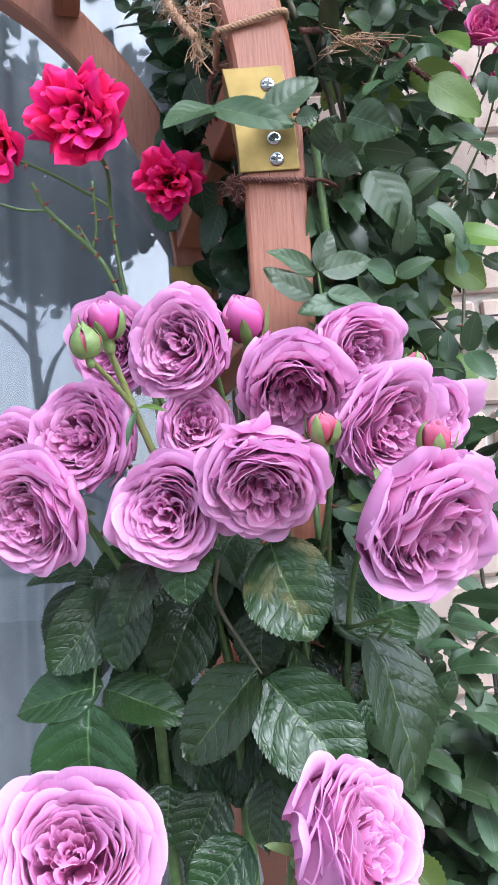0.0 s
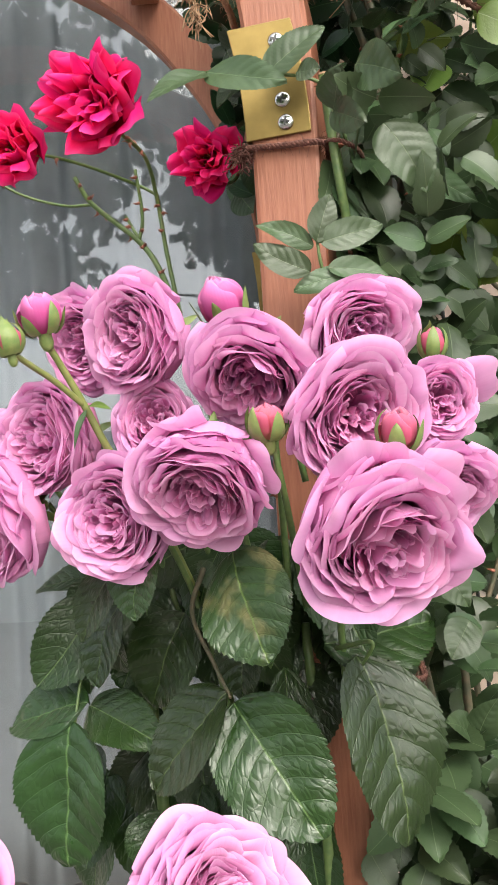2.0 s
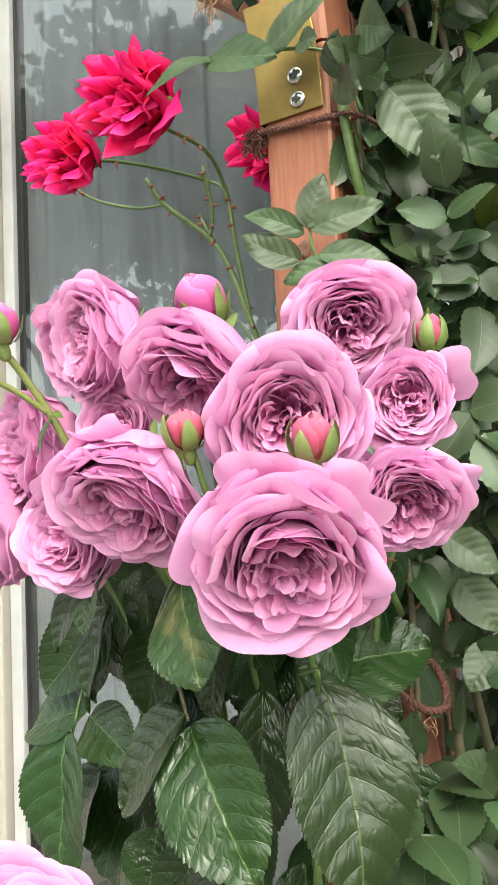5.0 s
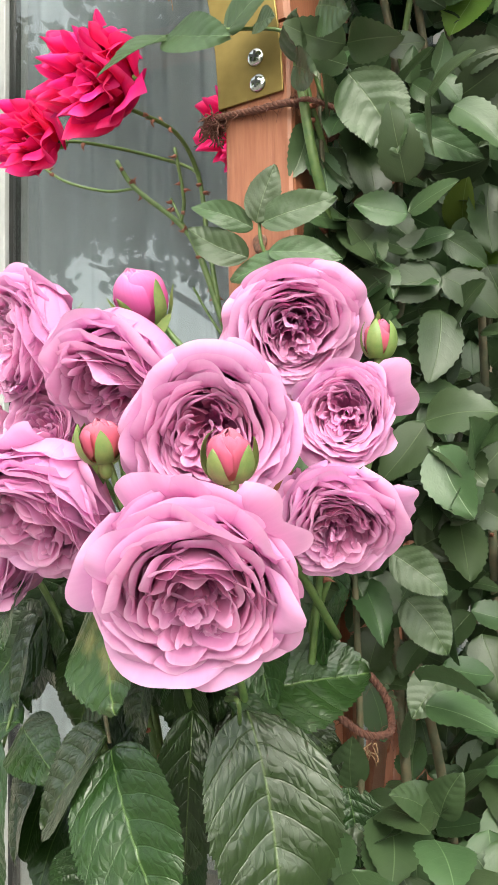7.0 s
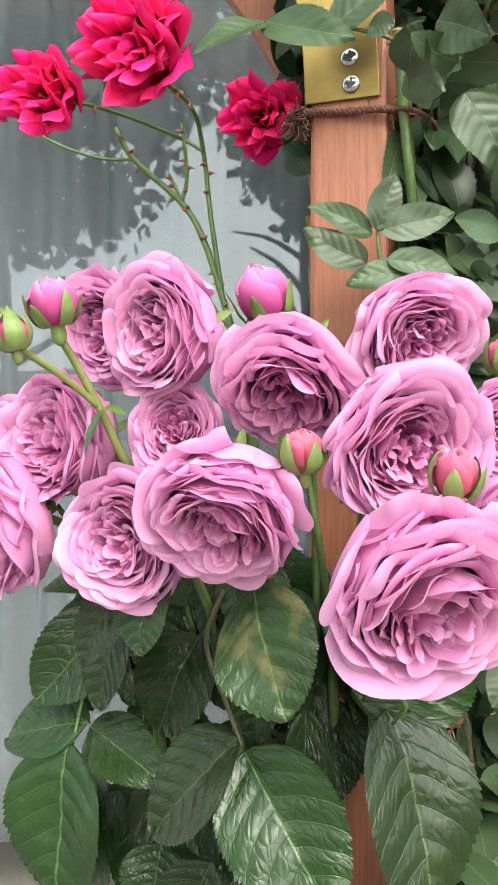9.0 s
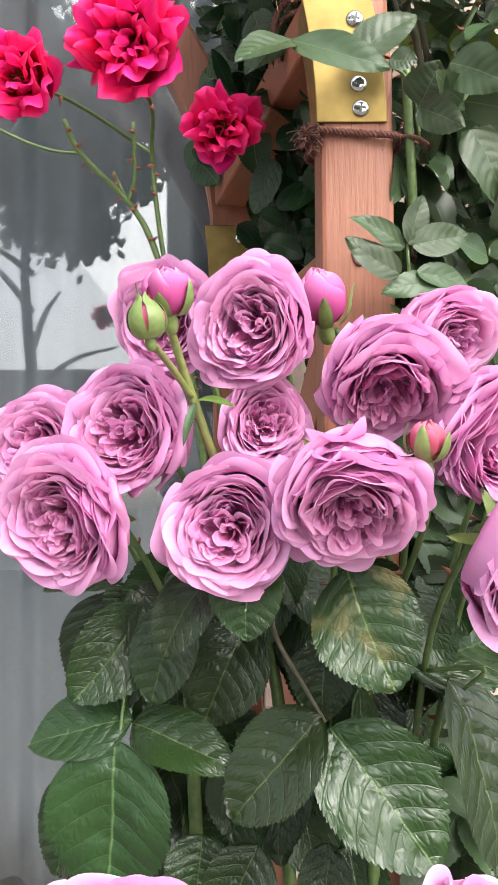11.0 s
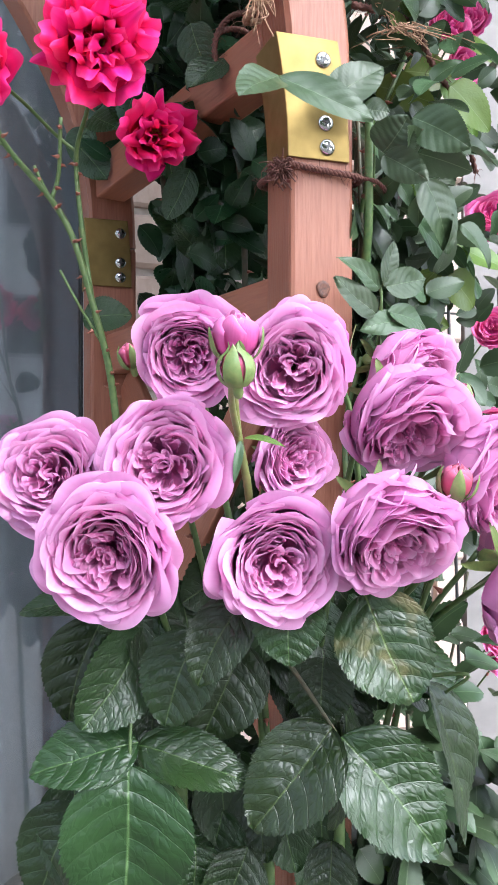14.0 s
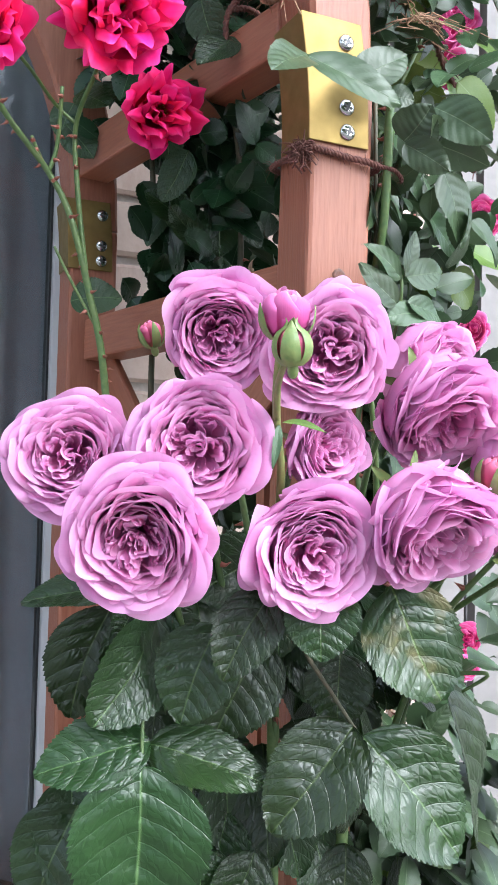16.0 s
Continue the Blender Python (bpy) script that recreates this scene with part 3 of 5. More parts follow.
# window: frame strips, casing, sill, glass
window = tagged(new("window_1"), "tall grey-framed window with a closed curtain", "window", kind="structure")
Y0 = WALL_Y - 0.012
part("frame", box_mesh("frame", (WIN_R - 0.026, Y0, WIN_B), (WIN_R, WALL_Y + 0.06, WIN_T), FRAME, 0.002), window)
part("frame", box_mesh("frame", (WIN_L, Y0, WIN_B), (WIN_L + 0.022, WALL_Y + 0.06, WIN_T), FRAME, 0.002), window)
part("frame", box_mesh("frame", (WIN_L + 0.022, Y0, WIN_T - 0.03), (WIN_R - 0.026, WALL_Y + 0.06, WIN_T), FRAME, 0.002), window)
part("gasket", box_mesh("gasket", (WIN_R - 0.0285, Y0 + 0.008, WIN_B), (WIN_R - 0.0262, Y0 + 0.03, WIN_T - 0.03), GASKET), window, "black rubber gasket")
part("gasket", box_mesh("gasket", (WIN_L + 0.0222, Y0 + 0.009, WIN_B), (WIN_L + 0.0245, Y0 + 0.03, WIN_T - 0.03), GASKET), window, "black rubber gasket")
part("casing", box_mesh("casing", (WIN_L - 0.09, Y0 - 0.016, WIN_B - 0.05), (WIN_L - 0.001, WALL_Y + 0.01, WIN_T + 0.06), CASING, 0.004), window, "cream painted casing board")
part("sill", box_mesh("sill", (WIN_L - 0.001, Y0 - 0.03, WIN_B - 0.05), (WIN_R, WALL_Y + 0.05, WIN_B), SILL, 0.004), window, "brown sill board")
pane = part("pane", box_mesh("pane", (WIN_L + 0.0225, Y0 + 0.012, WIN_B), (WIN_R - 0.0265, Y0 + 0.016, WIN_T - 0.03), GLASS), window, "reflecting glass pane")
pane.visible_shadow = False


def curtain_mesh():
    nx, nz = 220, 14
    verts, uvs = [], []
    for i in range(nz + 1):
        for j in range(nx + 1):
            x = WIN_L + 0.012 + (WIN_R - WIN_L - 0.03) * j / nx
            fold = 0.012 * math.sin(x * 62 + 1.2 * math.sin(x * 17)) + 0.006 * math.sin(x * 131 + 1)
            z = 0.885 + 0.006 * math.sin(x * 62 + 1) + (2.3 - 0.83) * i / nz
            verts.append((x, WALL_Y + 0.030 + fold * (0.8 + 0.3 * (1 - i / nz)), z))
            uvs.append((j / nx, i / nz))
    return mesh_from("curtain", verts, grid_faces(nz + 1, nx + 1), CURTAIN, uvs)


curtain = tagged(new("curtain", curtain_mesh()), "plain grey pleated curtain hanging behind the glass", "curtain")
curtain.modifiers.new("thick", "SOLIDIFY").thickness = 0.002

# dark room behind the window
room = tagged(new("wall_room"), "dim plastered room behind the window", "wall", kind="structure")
for lo, hi in (((-2.5, 3.6, -0.05), (2.0, 3.7, 2.9)), ((-2.6, WALL_Y + 0.24, -0.05), (-2.5, 3.7, 2.9)), ((2.0, WALL_Y + 0.24, -0.05), (2.1, 3.7, 2.9)),
               ((-2.6, WALL_Y + 0.24, 2.9), (2.1, 3.7, 3.0)), ((-2.5, WALL_Y + 0.24, 0.03), (2.0, 3.6, 0.06))):
    part("panel", box_mesh("panel", lo, hi, PLASTER), room)

# ribbed white siding beyond the bricks
siding = tagged(new("wall_siding"), "white ribbed siding boards with dark joints", "wall", kind="structure")
for k in range(12):
    x0 = BRICK_R + 0.004 + k * 0.085
    nz, verts = 400, []
    for i in range(nz + 1):
        z = 3.3 * i / nz
        y = WALL_Y - 0.004 + 0.00012 * math.sin(z * 2 * math.pi / 0.022)
        verts += [(x0, y + 0.06, z), (x0 + 0.002, y, z), (x0 + 0.074, y, z), (x0 + 0.076, y + 0.06, z)]
    part("board", mesh_from("board", verts, grid_faces(nz + 1, 4), SIDING, smooth=False), siding)
part("joint_backing", box_mesh("joint_backing", (BRICK_R, WALL_Y + 0.03, 0), (BRICK_R + 1.1, WALL_Y + 0.24, 3.3), GASKET), siding)


# ---- garden arch ----
arch = thing("garden_arch", "terracotta-stained wooden garden arch with brass joint plates", "garden arch")
FX0, FX1, FY0, FY1 = 0.028, 0.0725, 0.6285, 0.673
RX0, RX1, RY0, RY1 = -0.046, -0.002, 0.953, 0.997
part("front_post", box_mesh("front_post", (FX0, FY0, 0), (FX1, FY1, 1.598), WOOD, 0.003), arch).data.transform(Matrix(((1, 0, 0.0078, -0.0121), (0, 1, 0, 0), (0, 0, 1, 0), (0, 0, 0, 1))))
part("rear_post", box_mesh("rear_post", (RX0, RY0, 0), (RX1, RY1, 1.568), WOOD, 0.003), arch)


def curved_beam(name, centre, y0, y1, width):
    """A rectangular beam bent in the upright plane."""
    path = smooth_path([(x, 0, z) for x, z in centre], 5)
    verts = []
    for i, p in enumerate(path):
        way = (path[min(i + 1, len(path) - 1)] - path[max(i - 1, 0)]).normalized()
        side = Vector((way.z, 0, -way.x)) * width / 2
        c = 0.003
        for a, y in ((-1, y0 + c), (-1 + 2 * c / width, y0), (1 - 2 * c / width, y0), (1, y0 + c), (1, y1 - c), (1 - 2 * c / width, y1), (-1 + 2 * c / width, y1), (-1, y1 - c)):
            q = p + side * a
            verts.append((q.x, y, q.z))
    faces = grid_faces(len(path), 8, 0, True)
    faces += [tuple(range(7, -1, -1)), tuple(range((len(path) - 1) * 8, len(path) * 8))]
    return mesh_from(name, verts, faces, WOOD, smooth=False)


REAR_ARC = [(-0.024, 1.568), (-0.028, 1.63), (-0.044, 1.70), (-0.073, 1.765), (-0.108, 1.825), (-0.150, 1.880), (-0.203, 1.930), (-0.278, 1.985), (-0.37, 2.040), (-0.48, 2.085), (-0.64, 2.105)]
part("rear_arch_beam", curved_beam("rear_arch_beam", REAR_ARC, RY0, RY1, 0.044), arch)
FRONT_ARC = [(x + 0.0742, z + 0.030) for x, z in REAR_ARC]
part("front_arch_beam", curved_beam("front_arch_beam", FRONT_ARC, FY0, FY1, 0.044), arch)


def slanted(name, p, q, w, h, mat=WOOD_X):
    """A flat bar from p to q."""
    p, q = Vector(p), Vector(q)
    me = box_mesh(name, (-w / 2, 0, -h / 2), (w / 2, (q - p).length, h / 2), mat, 0.002)
    return part(name, me, arch, "", frame_of(p, q, (0, 0, 1)))


slanted("crossbar", (0.045, 0.674, 1.470), (-0.018, 0.951, 1.465), 0.03, 0.037)
slanted("crossbar", (0.038, 0.674, 1.645), (-0.028, 0.951, 1.630), 0.03, 0.036)
slanted("crossbar", (-0.085, 0.674, 1.945), (-0.150, 0.951, 1.905), 0.03, 0.042)
eave = tagged(new("eave"), "plain boarded underside of the house eave", "eave", kind="structure")
part("soffit", box_mesh("soffit", (-4.0, 0.70, 2.75), (3.0, 1.5, 2.80), PLASTER), eave)
part("fascia", box_mesh("fascia", (-4.0, 0.67, 2.70), (3.0, 0.699, 2.92), CASING), eave)
slanted("crossbar", (0.047, 0.674, 0.72), (-0.020, 0.951, 0.70), 0.03, 0.042)
for k in range(7):
    za = 0.66 + 0.16 * k
    for up in (1, -1):
        zb, zc = (za, za + 0.30) if up > 0 else (za + 0.30, za)
        if max(zb, zc) < 1.46:
            slanted("lattice_slat", (0.046 + 0.007 * up, 0.676, zb), (-0.019 + 0.007 * up, 0.949, zc), 0.008, 0.042)
part("lattice_slat", box_mesh("lattice_slat", (0.036, 0.70, 1.05), (0.062, 0.712, 1.432), WOOD), arch)


def plate(x0, x1, y0, y1, z0, z1, bend, screws, holder):
    """Folded brass plate on the front and left faces, its upper end following the beam."""
    th, n = 0.0016, 8
    verts = []
    for i in range(n + 1):
        z = z0 + (z1 - z0) * i / n
        dx = -bend * (i / n) ** 2
        for x, y in ((x0 - th, y1), (x0 - th, y0 - th), (x1, y0 - th), (x1, y0 - 0.0002), (x0 - 0.0002, y0 - 0.0002), (x0 - 0.0002, y1)):
            verts.append((x + dx, y, z))
    faces = grid_faces(n + 1, 6, 0, True)
    faces += [tuple(range(5, -1, -1)), tuple(range(n * 6, n * 6 + 6))]
    pl = part("joint_plate", mesh_from("joint_plate", verts, faces, BRASS, smooth=False), holder, "folded yellow brass joint plate")
    bev = pl.modifiers.new("edge", "BEVEL")
    bev.width, bev.segments, bev.limit_method, bev.angle_limit = 0.0007, 2, "ANGLE", radians(50)
    for x, z in screws:
        part("screw", SCREW_HEAD, pl, "bright steel cross-head screw", pose(x, y0 - th, z, 90, 20 * math.sin(z * 900), 0))
        part("screw_recess_shade", SCREW_CROSS, pl, "", pose(x, y0 - th, z, 90, 20 * math.sin(z * 900), 0))


def screw_meshes():
    prof = [(0.0054, 0.0), (0.0053, 0.0008), (0.0044, 0.0017), (0.0028, 0.0023), (0.0010, 0.0025)]
    verts = [(r * math.cos(k * math.pi / 10), r * math.sin(k * math.pi / 10), z) for r, z in prof for k in range(20)]
    faces = grid_faces(len(prof), 20, 0, True) + [tuple(range(80, 100))]
    head = mesh_from("screw", verts, faces, STEEL)
    # no slot is cut: a dark cross on the head paints its shade
    v = []
    for z, w in ((0.0016, 0.0006), (0.0027, 0.0007)):
        w2 = 0.0030
        for x, y in ((w, w2), (w, w), (w2, w), (w2, -w), (w, -w), (w, -w2), (-w, -w2), (-w, -w), (-w2, -w), (-w2, w), (-w, w), (-w, w2)):
            v.append((x, y, z))
    f = grid_faces(2, 12, 0, True) + [tuple(range(12, 24))]
    return head, mesh_from("screw_recess_shade", v, f, RECESS_SHADE, smooth=False)


SCREW_HEAD, SCREW_CROSS = screw_meshes()
plate(FX0 - 0.001, 0.0685, FY0 - 0.0005, FY0 + 0.036, 1.556, 1.635, 0.008, ((0.050, 1.621), (0.0515, 1.580), (0.0525, 1.5645)), arch)
plate(RX0 - 0.001, -0.007, RY0 - 0.0005, RY0 + 0.036, 1.530, 1.594, 0.004, ((-0.018, 1.581), (-0.018, 1.553), (-0.018, 1.539)), arch)


def knot_mesh():
    verts, faces = [], []
    for r, z in ((0.0046, 0.0), (0.0042, 0.0008), (0.0026, 0.0006), (0.0010, 0.0003)):
        verts += [(r * (1 + 0.12 * math.sin(3 * a)) * math.cos(a), 1.25 * r * math.sin(a), z) for a in (k * math.pi / 8 for k in range(16))]
    return mesh_from("knot", verts, grid_faces(4, 16, 0, True) + [tuple(range(48, 64))], KNOT)


part("knot", knot_mesh(), arch, "dark sunken wood knot", pose(0.050, FY0 - 0.0004, 1.473, 90, 0, 0))


# ---- twine ----
def rope_mesh(points, radius, mat, strands=3, turns=160, fuzz=0, seed=0, per=10):
    """Twisted strands along a path, with stray fibres."""
    rng = random.Random(seed)
    path = smooth_path(points, per)
    verts, faces = [], []
    length = sum((path[i + 1] - path[i]).length for i in range(len(path) - 1))
    for k in range(strands):
        pts, side = [], None
        for i, p in enumerate(path):
            way = (path[min(i + 1, len(path) - 1)] - path[max(i - 1, 0)]).normalized()
            if side is None:
                side = way.orthogonal().normalized()
            side = (side - way * side.dot(way)).normalized()
            a = 2 * math.pi * (k / strands + turns * length * i / len(path))
            pts.append(p + radius * 0.55 * (math.cos(a) * side + math.sin(a) * way.cross(side)))
        v, f = tube_data(pts, radius * 0.62, 6, len(verts))
        verts, faces = verts + v, faces + f
    for _ in range(fuzz):
        p = rng.choice(path)
        d = Vector((rng.gauss(0, 1), rng.gauss(0, 1), rng.gauss(0, 1))).normalized()
        ln = radius * rng.uniform(2, 5)
        v, f = tube_data([p, p + d * ln * 0.6, p + d * ln + Vector((0, 0, -0.3 * ln))], [radius * 0.09, radius * 0.08, radius * 0.04], 3, len(verts))
        verts, faces = verts + v, faces + f
    return mesh_from("twine", verts, faces, mat)


def ring_points(x0, x1, y0, y1, z, tilt, out=0.003):
    c = [(x0 - out, y0 - out), ((x0 + x1) / 2, y0 - out), (x1 + out, y0 - out), (x1 + out, (y0 + y1) / 2), (x1 + out, y1 + out), ((x0 + x1) / 2, y1 + out), (x0 - out, y1 + out), (x0 - out, (y0 + y1) / 2), (x0 - out, y0 - out + 0.001)]
    return [(x, y, z + tilt * (x - x0)) for x, y in c]


twine = tagged(new("twine", rope_mesh(ring_points(FX0, FX1, FY0, FY1, 1.551, -0.10), 0.0021, TWINE, 3, 130, 200, 1, 14)), "dark brown coir twine tied round the post", "twine")
tail = [(0.0755, 0.626, 1.547), (0.086, 0.622, 1.544), (0.096, 0.630, 1.540), (0.098, 0.648, 1.539)]
part("tail", rope_mesh(tail, 0.0014, TWINE, 3, 150, 60, 2), twine)


def tangle_mesh(centre, size, count, radius, mat, seed, hang=0.4):
    """A knot of frayed fibres."""
    rng = random.Random(seed)
    verts, faces = [], []
    for _ in range(count):
        p = Vector(centre) + Vector([rng.gauss(0, 0.3) * s for s in size])
        d = Vector([rng.gauss(0, 1) * s for s in size])
        q = p + d * 0.6 + Vector((0, 0, -hang * abs(d.length) * 0.5))
        mid = (p + q) / 2 + Vector([rng.gauss(0, 0.25) * s for s in size])
        v, f = tube_data(smooth_path([p, mid, q], 4), radius * rng.uniform(0.6, 1.3), 4, len(verts))
        verts, faces = verts + v, faces + f
    return mesh_from("frayed_end", verts, faces, mat)


part("knot", tangle_mesh((0.021, 0.628, 1.549), (0.008, 0.006, 0.007), 120, 0.0005, TWINE, 3), twine, "frayed dark knot")
twine_tie = tagged(new("twine", rope_mesh([(0.077, 0.610, 1.235), (0.086, 0.616, 1.229), (0.092, 0.626, 1.220), (0.100, 0.637, 1.211), (0.106, 0.651, 1.210), (0.104, 0.659, 1.217), (0.102, 0.656, 1.228), (0.096, 0.651, 1.239)], 0.0020, TWINE, 3, 120, 60, 5)), "loose loop of reddish brown twisted twine among leaves", "twine")
tagged(part("loose_end", tangle_mesh((0.100, 0.640, 1.203), (0.006, 0.004, 0.008), 10, 0.00035, JUTE, 4, 1.5), twine_tie, "pale loose fibres"), kind="stuff")
jute = tagged(new("twine", rope_mesh(ring_points(FX0 - 0.010, FX1 - 0.010, FY0, FY1, 1.664, 0.25), 0.0024, JUTE, 3, 120, 120, 6, 14)), "pale frayed jute twine tied round the arch beam", "twine")
tagged(part("frayed_end", tangle_mesh((0.0, 0.618, 1.672), (0.014, 0.010, 0.014), 60, 0.0004, JUTE, 7), jute), kind="stuff")
tagged(part("frayed_end", tangle_mesh((0.116, 0.640, 1.658), (0.028, 0.012, 0.008), 50, 0.0004, JUTE, 8), jute), kind="stuff")
part("loose_end", rope_mesh([(-0.020, 0.618, 1.694), (-0.017, 0.615, 1.680), (-0.010, 0.613, 1.666), (0.000, 0.613, 1.652)], 0.0030, JUTE, 3, 90, 90, 10), jute, "pale hanging frayed strand")
tagged(part("frayed_end", tangle_mesh((0.002, 0.613, 1.645), (0.006, 0.004, 0.010), 40, 0.0004, JUTE, 11, 1.6), jute), kind="stuff")
cross_twine = tagged(new("twine", rope_mesh([(0.078, 0.640, 1.668), (0.108, 0.650, 1.672), (0.135, 0.660, 1.672), (0.168, 0.690, 1.662), (0.203, 0.710, 1.640), (0.235, 0.735, 1.60)], 0.0026, TWINE, 3, 110, 120, 12)), "brown twisted twine strung through the climbing rose", "twine")
coil = [(0.027 + 0.022 * math.cos(a), 0.705 + 0.004 * a, 1.662 + 0.026 * math.sin(a)) for a in np.arange(0, 22, 0.7)]
inner = tagged(new("twine", rope_mesh(coil, 0.0024, TWINE, 3, 110, 160, 9, 5)), "dark coir twine wound round the upper crossbar", "twine")

# black wire trellis against the bricks
trellis = thing("wire_trellis", "thin black wire trellis against the brick wall", "trellis")
for k in range(6):
    x = 0.13 + 0.075 * k
    part("wire", tube_mesh("wire", [(x, WALL_Y - 0.06, 0.0), (x + 0.012, WALL_Y - 0.06, 0.8), (x - 0.004, WALL_Y - 0.06, 1.6)], 0.0022, 0.0022, WIRE, 6, 4), trellis)
for z in (0.55, 0.98, 1.55):
    part("wire", tube_mesh("wire", [(0.10, WALL_Y - 0.056, z), (0.54, WALL_Y - 0.056, z)], 0.0014, 0.0014, WIRE, 6, 2), trellis)


# ---- lavender rose bush ----
bush = thing("rose_bush", "bushy rose with lavender many-petalled blooms and glossy leaves", "rose bush", at=(0.02, 0.57, 0))
bush.location = (0, 0, 0)
BLOOMS = [
    ((-0.129, 0.573, 1.355), (-0.366, -0.927, 0.05), 0.0300, 0, [((0.824, -0.192, 0.533), 1.10, 0.70)]),
    ((-0.106, 0.528, 1.321), (-0.400, -0.890, -0.22), 0.0345, 0.4, []),
    ((-0.076, 0.536, 1.362), (-0.352, -0.933, -0.02), 0.0332, 0.1, []),
    ((-0.059, 0.556, 1.421), (-0.262, -0.921, -0.289), 0.0292, 0.2, []),
    ((-0.015, 0.521, 1.410), (-0.420, -0.890, -0.13), 0.0310, 0, []),
    ((-0.013, 0.530, 1.364), (0.20, -0.970, 0.10), 0.0225, 0, []),
    ((-0.028, 0.512, 1.315), (-0.150, -0.984, -0.12), 0.0316, 0, [((-0.960, 0.274, 0.051), 1.09, 0.85)]),
    ((0.023, 0.492, 1.329), (0.000, -0.820, -0.57), 0.0342, 1, [((-0.079, -0.070, 0.994), 1.06, 0.45), ((0.982, -0.027, 0.185), 1.06, 0.60)]),
    ((0.045, 0.517, 1.385), (0.020, -0.780, -0.62), 0.0325, 1, []),
    ((0.094, 0.511, 1.357), (0.480, -0.830, -0.28), 0.0345, 0.4, []),
    ((0.089, 0.593, 1.416), (0.540, -0.740, -0.40), 0.0322, 0.4, [((-0.881, -0.468, -0.067), 1.10, 0.65)]),
    ((0.105, 0.482, 1.298), (0.480, -0.770, -0.42), 0.0382, 1, [((-0.301, -0.159, 0.940), 1.18, 0.45), ((0.612, 0.474, 0.633), 1.20, 0.55)]),
    ((0.132, 0.558, 1.364), (0.300, -0.927, -0.190), 0.0235, 0, [((0.843, 0.349, 0.410), 1.45, 0.60)]),
    ((0.133, 0.546, 1.320), (0.461, -0.755, -0.467), 0.0258, 1, [((0.876, 0.430, 0.217), 1.20, 0.40)]),
    ((-0.065, 0.389, 1.172), (0.05, -0.88, 0.44), 0.0352, 0.25, []),
    ((0.047, 0.392, 1.168), (0.74, -0.58, 0.34), 0.0325, 0.3, [((-0.45, -0.75, 0.5), 1.10, 0.5)]),
]
for i, (place, way, radius, dome, flaps) in enumerate(BLOOMS):
    full_bloom(bush, place, way, radius, 100 + i, dome=dome, flaps=flaps)
    back = Vector(place) - Vector(way).normalized() * radius * 1.0
    hub = Vector((0.5 * place[0] + 0.015, 0.60 if place[1] > 0.45 else 0.50, place[2] - 0.13))
    mid = (back * 0.6 + hub * 0.4) - Vector(way) * 0.012
    stem_part(bush, [back, mid, hub], 0.0016, 0.0022, STEM, 3, i)

bud(bush, (-0.056, 0.487, 1.420), (-0.1, -0.25, 0.95), 0.0122, 0.0245, 1, BUD_PINK, 0.3, "pink half-open bud", 14, 0.55, 0.8)
bud(bush, (-0.063, 0.466, 1.403), (-0.15, -0.2, 0.95), 0.0082, 0.0175, 2, BUD_RED, 0.1, "plump green bud showing colour", 9, 1.02, 1.5)
bud(bush, (0.058, 0.485, 1.353), (0.0, -0.25, 0.95), 0.0100, 0.0205, 3, BUD_RED, 0.3, "coral pink opening bud", 9, 0.72, 1.05)
bud(bush, (0.118, 0.488, 1.343), (0.1, -0.2, 0.95), 0.0105, 0.0220, 4, BUD_RED, 0.3, "coral pink opening bud", 9, 0.78, 1.05)
bud(bush, (0.132, 0.598, 1.404), (0.1, -0.1, 1.0), 0.0085, 0.021, 5, BUD_RED, 0.15, "small green and pink bud", 9, 0.95, 1.3)
bud(bush, (0.020, 0.560, 1.434), (-0.15, -0.35, 0.9), 0.0150, 0.034, 6, BUD_PINK, 0.3, "half-open lavender bud", 16, 0.5, 0.7)
bud(bush, (-0.084, 0.590, 1.422), (-0.3, -0.1, 0.95), 0.0070, 0.017, 7, BUD_RED, 0.3, "small red bud")

stem_part(bush, [(-0.012, 0.580, 1.27), (-0.024, 0.555, 1.315), (-0.037, 0.526, 1.349), (-0.046, 0.514, 1.375), (-0.052, 0.502, 1.394), (-0.056, 0.490, 1.408)], 0.0024, 0.0019, STEM_YOUNG)
stem_part(bush, [(-0.046, 0.514, 1.375), (-0.054, 0.498, 1.386), (-0.060, 0.482, 1.393), (-0.063, 0.471, 1.397)], 0.0017, 0.0015, STEM_YOUNG)
stem_part(bush, [(0.059, 0.489, 1.344), (0.060, 0.505, 1.315), (0.052, 0.575, 1.26)], 0.0014, 0.002)
stem_part(bush, [(0.115, 0.487, 1.334), (0.118, 0.53, 1.305), (0.108, 0.592, 1.265)], 0.0014, 0.002)
stem_part(bush, [(0.132, 0.600, 1.397), (0.125, 0.60, 1.35), (0.10, 0.59, 1.28)], 0.0014, 0.002)
stem_part(bush, [(0.028, 0.570, 1.418), (0.045, 0.578, 1.39), (0.055, 0.585, 1.33)], 0.0016, 0.002)
for i, pts in enumerate(([(0.045, 0.60, 1.25), (0.048, 0.605, 1.10), (0.04, 0.612, 0.6), (0.035, 0.615, -0.02)],
                         [(-0.01, 0.59, 1.26), (0.0, 0.60, 1.15), (0.01, 0.61, 0.7), (0.02, 0.615, -0.02)],
                         [(-0.055, 0.60, 1.27), (-0.05, 0.605, 1.15), (-0.03, 0.612, 0.7), (0.0, 0.615, -0.02)],
                         [(0.0, 0.50, 1.06), (0.01, 0.54, 0.9), (0.02, 0.60, 0.5), (0.03, 0.612, -0.02)])):
    stem_part(bush, pts, 0.0028, 0.006, STEM, 7, 40 + i, "cane")

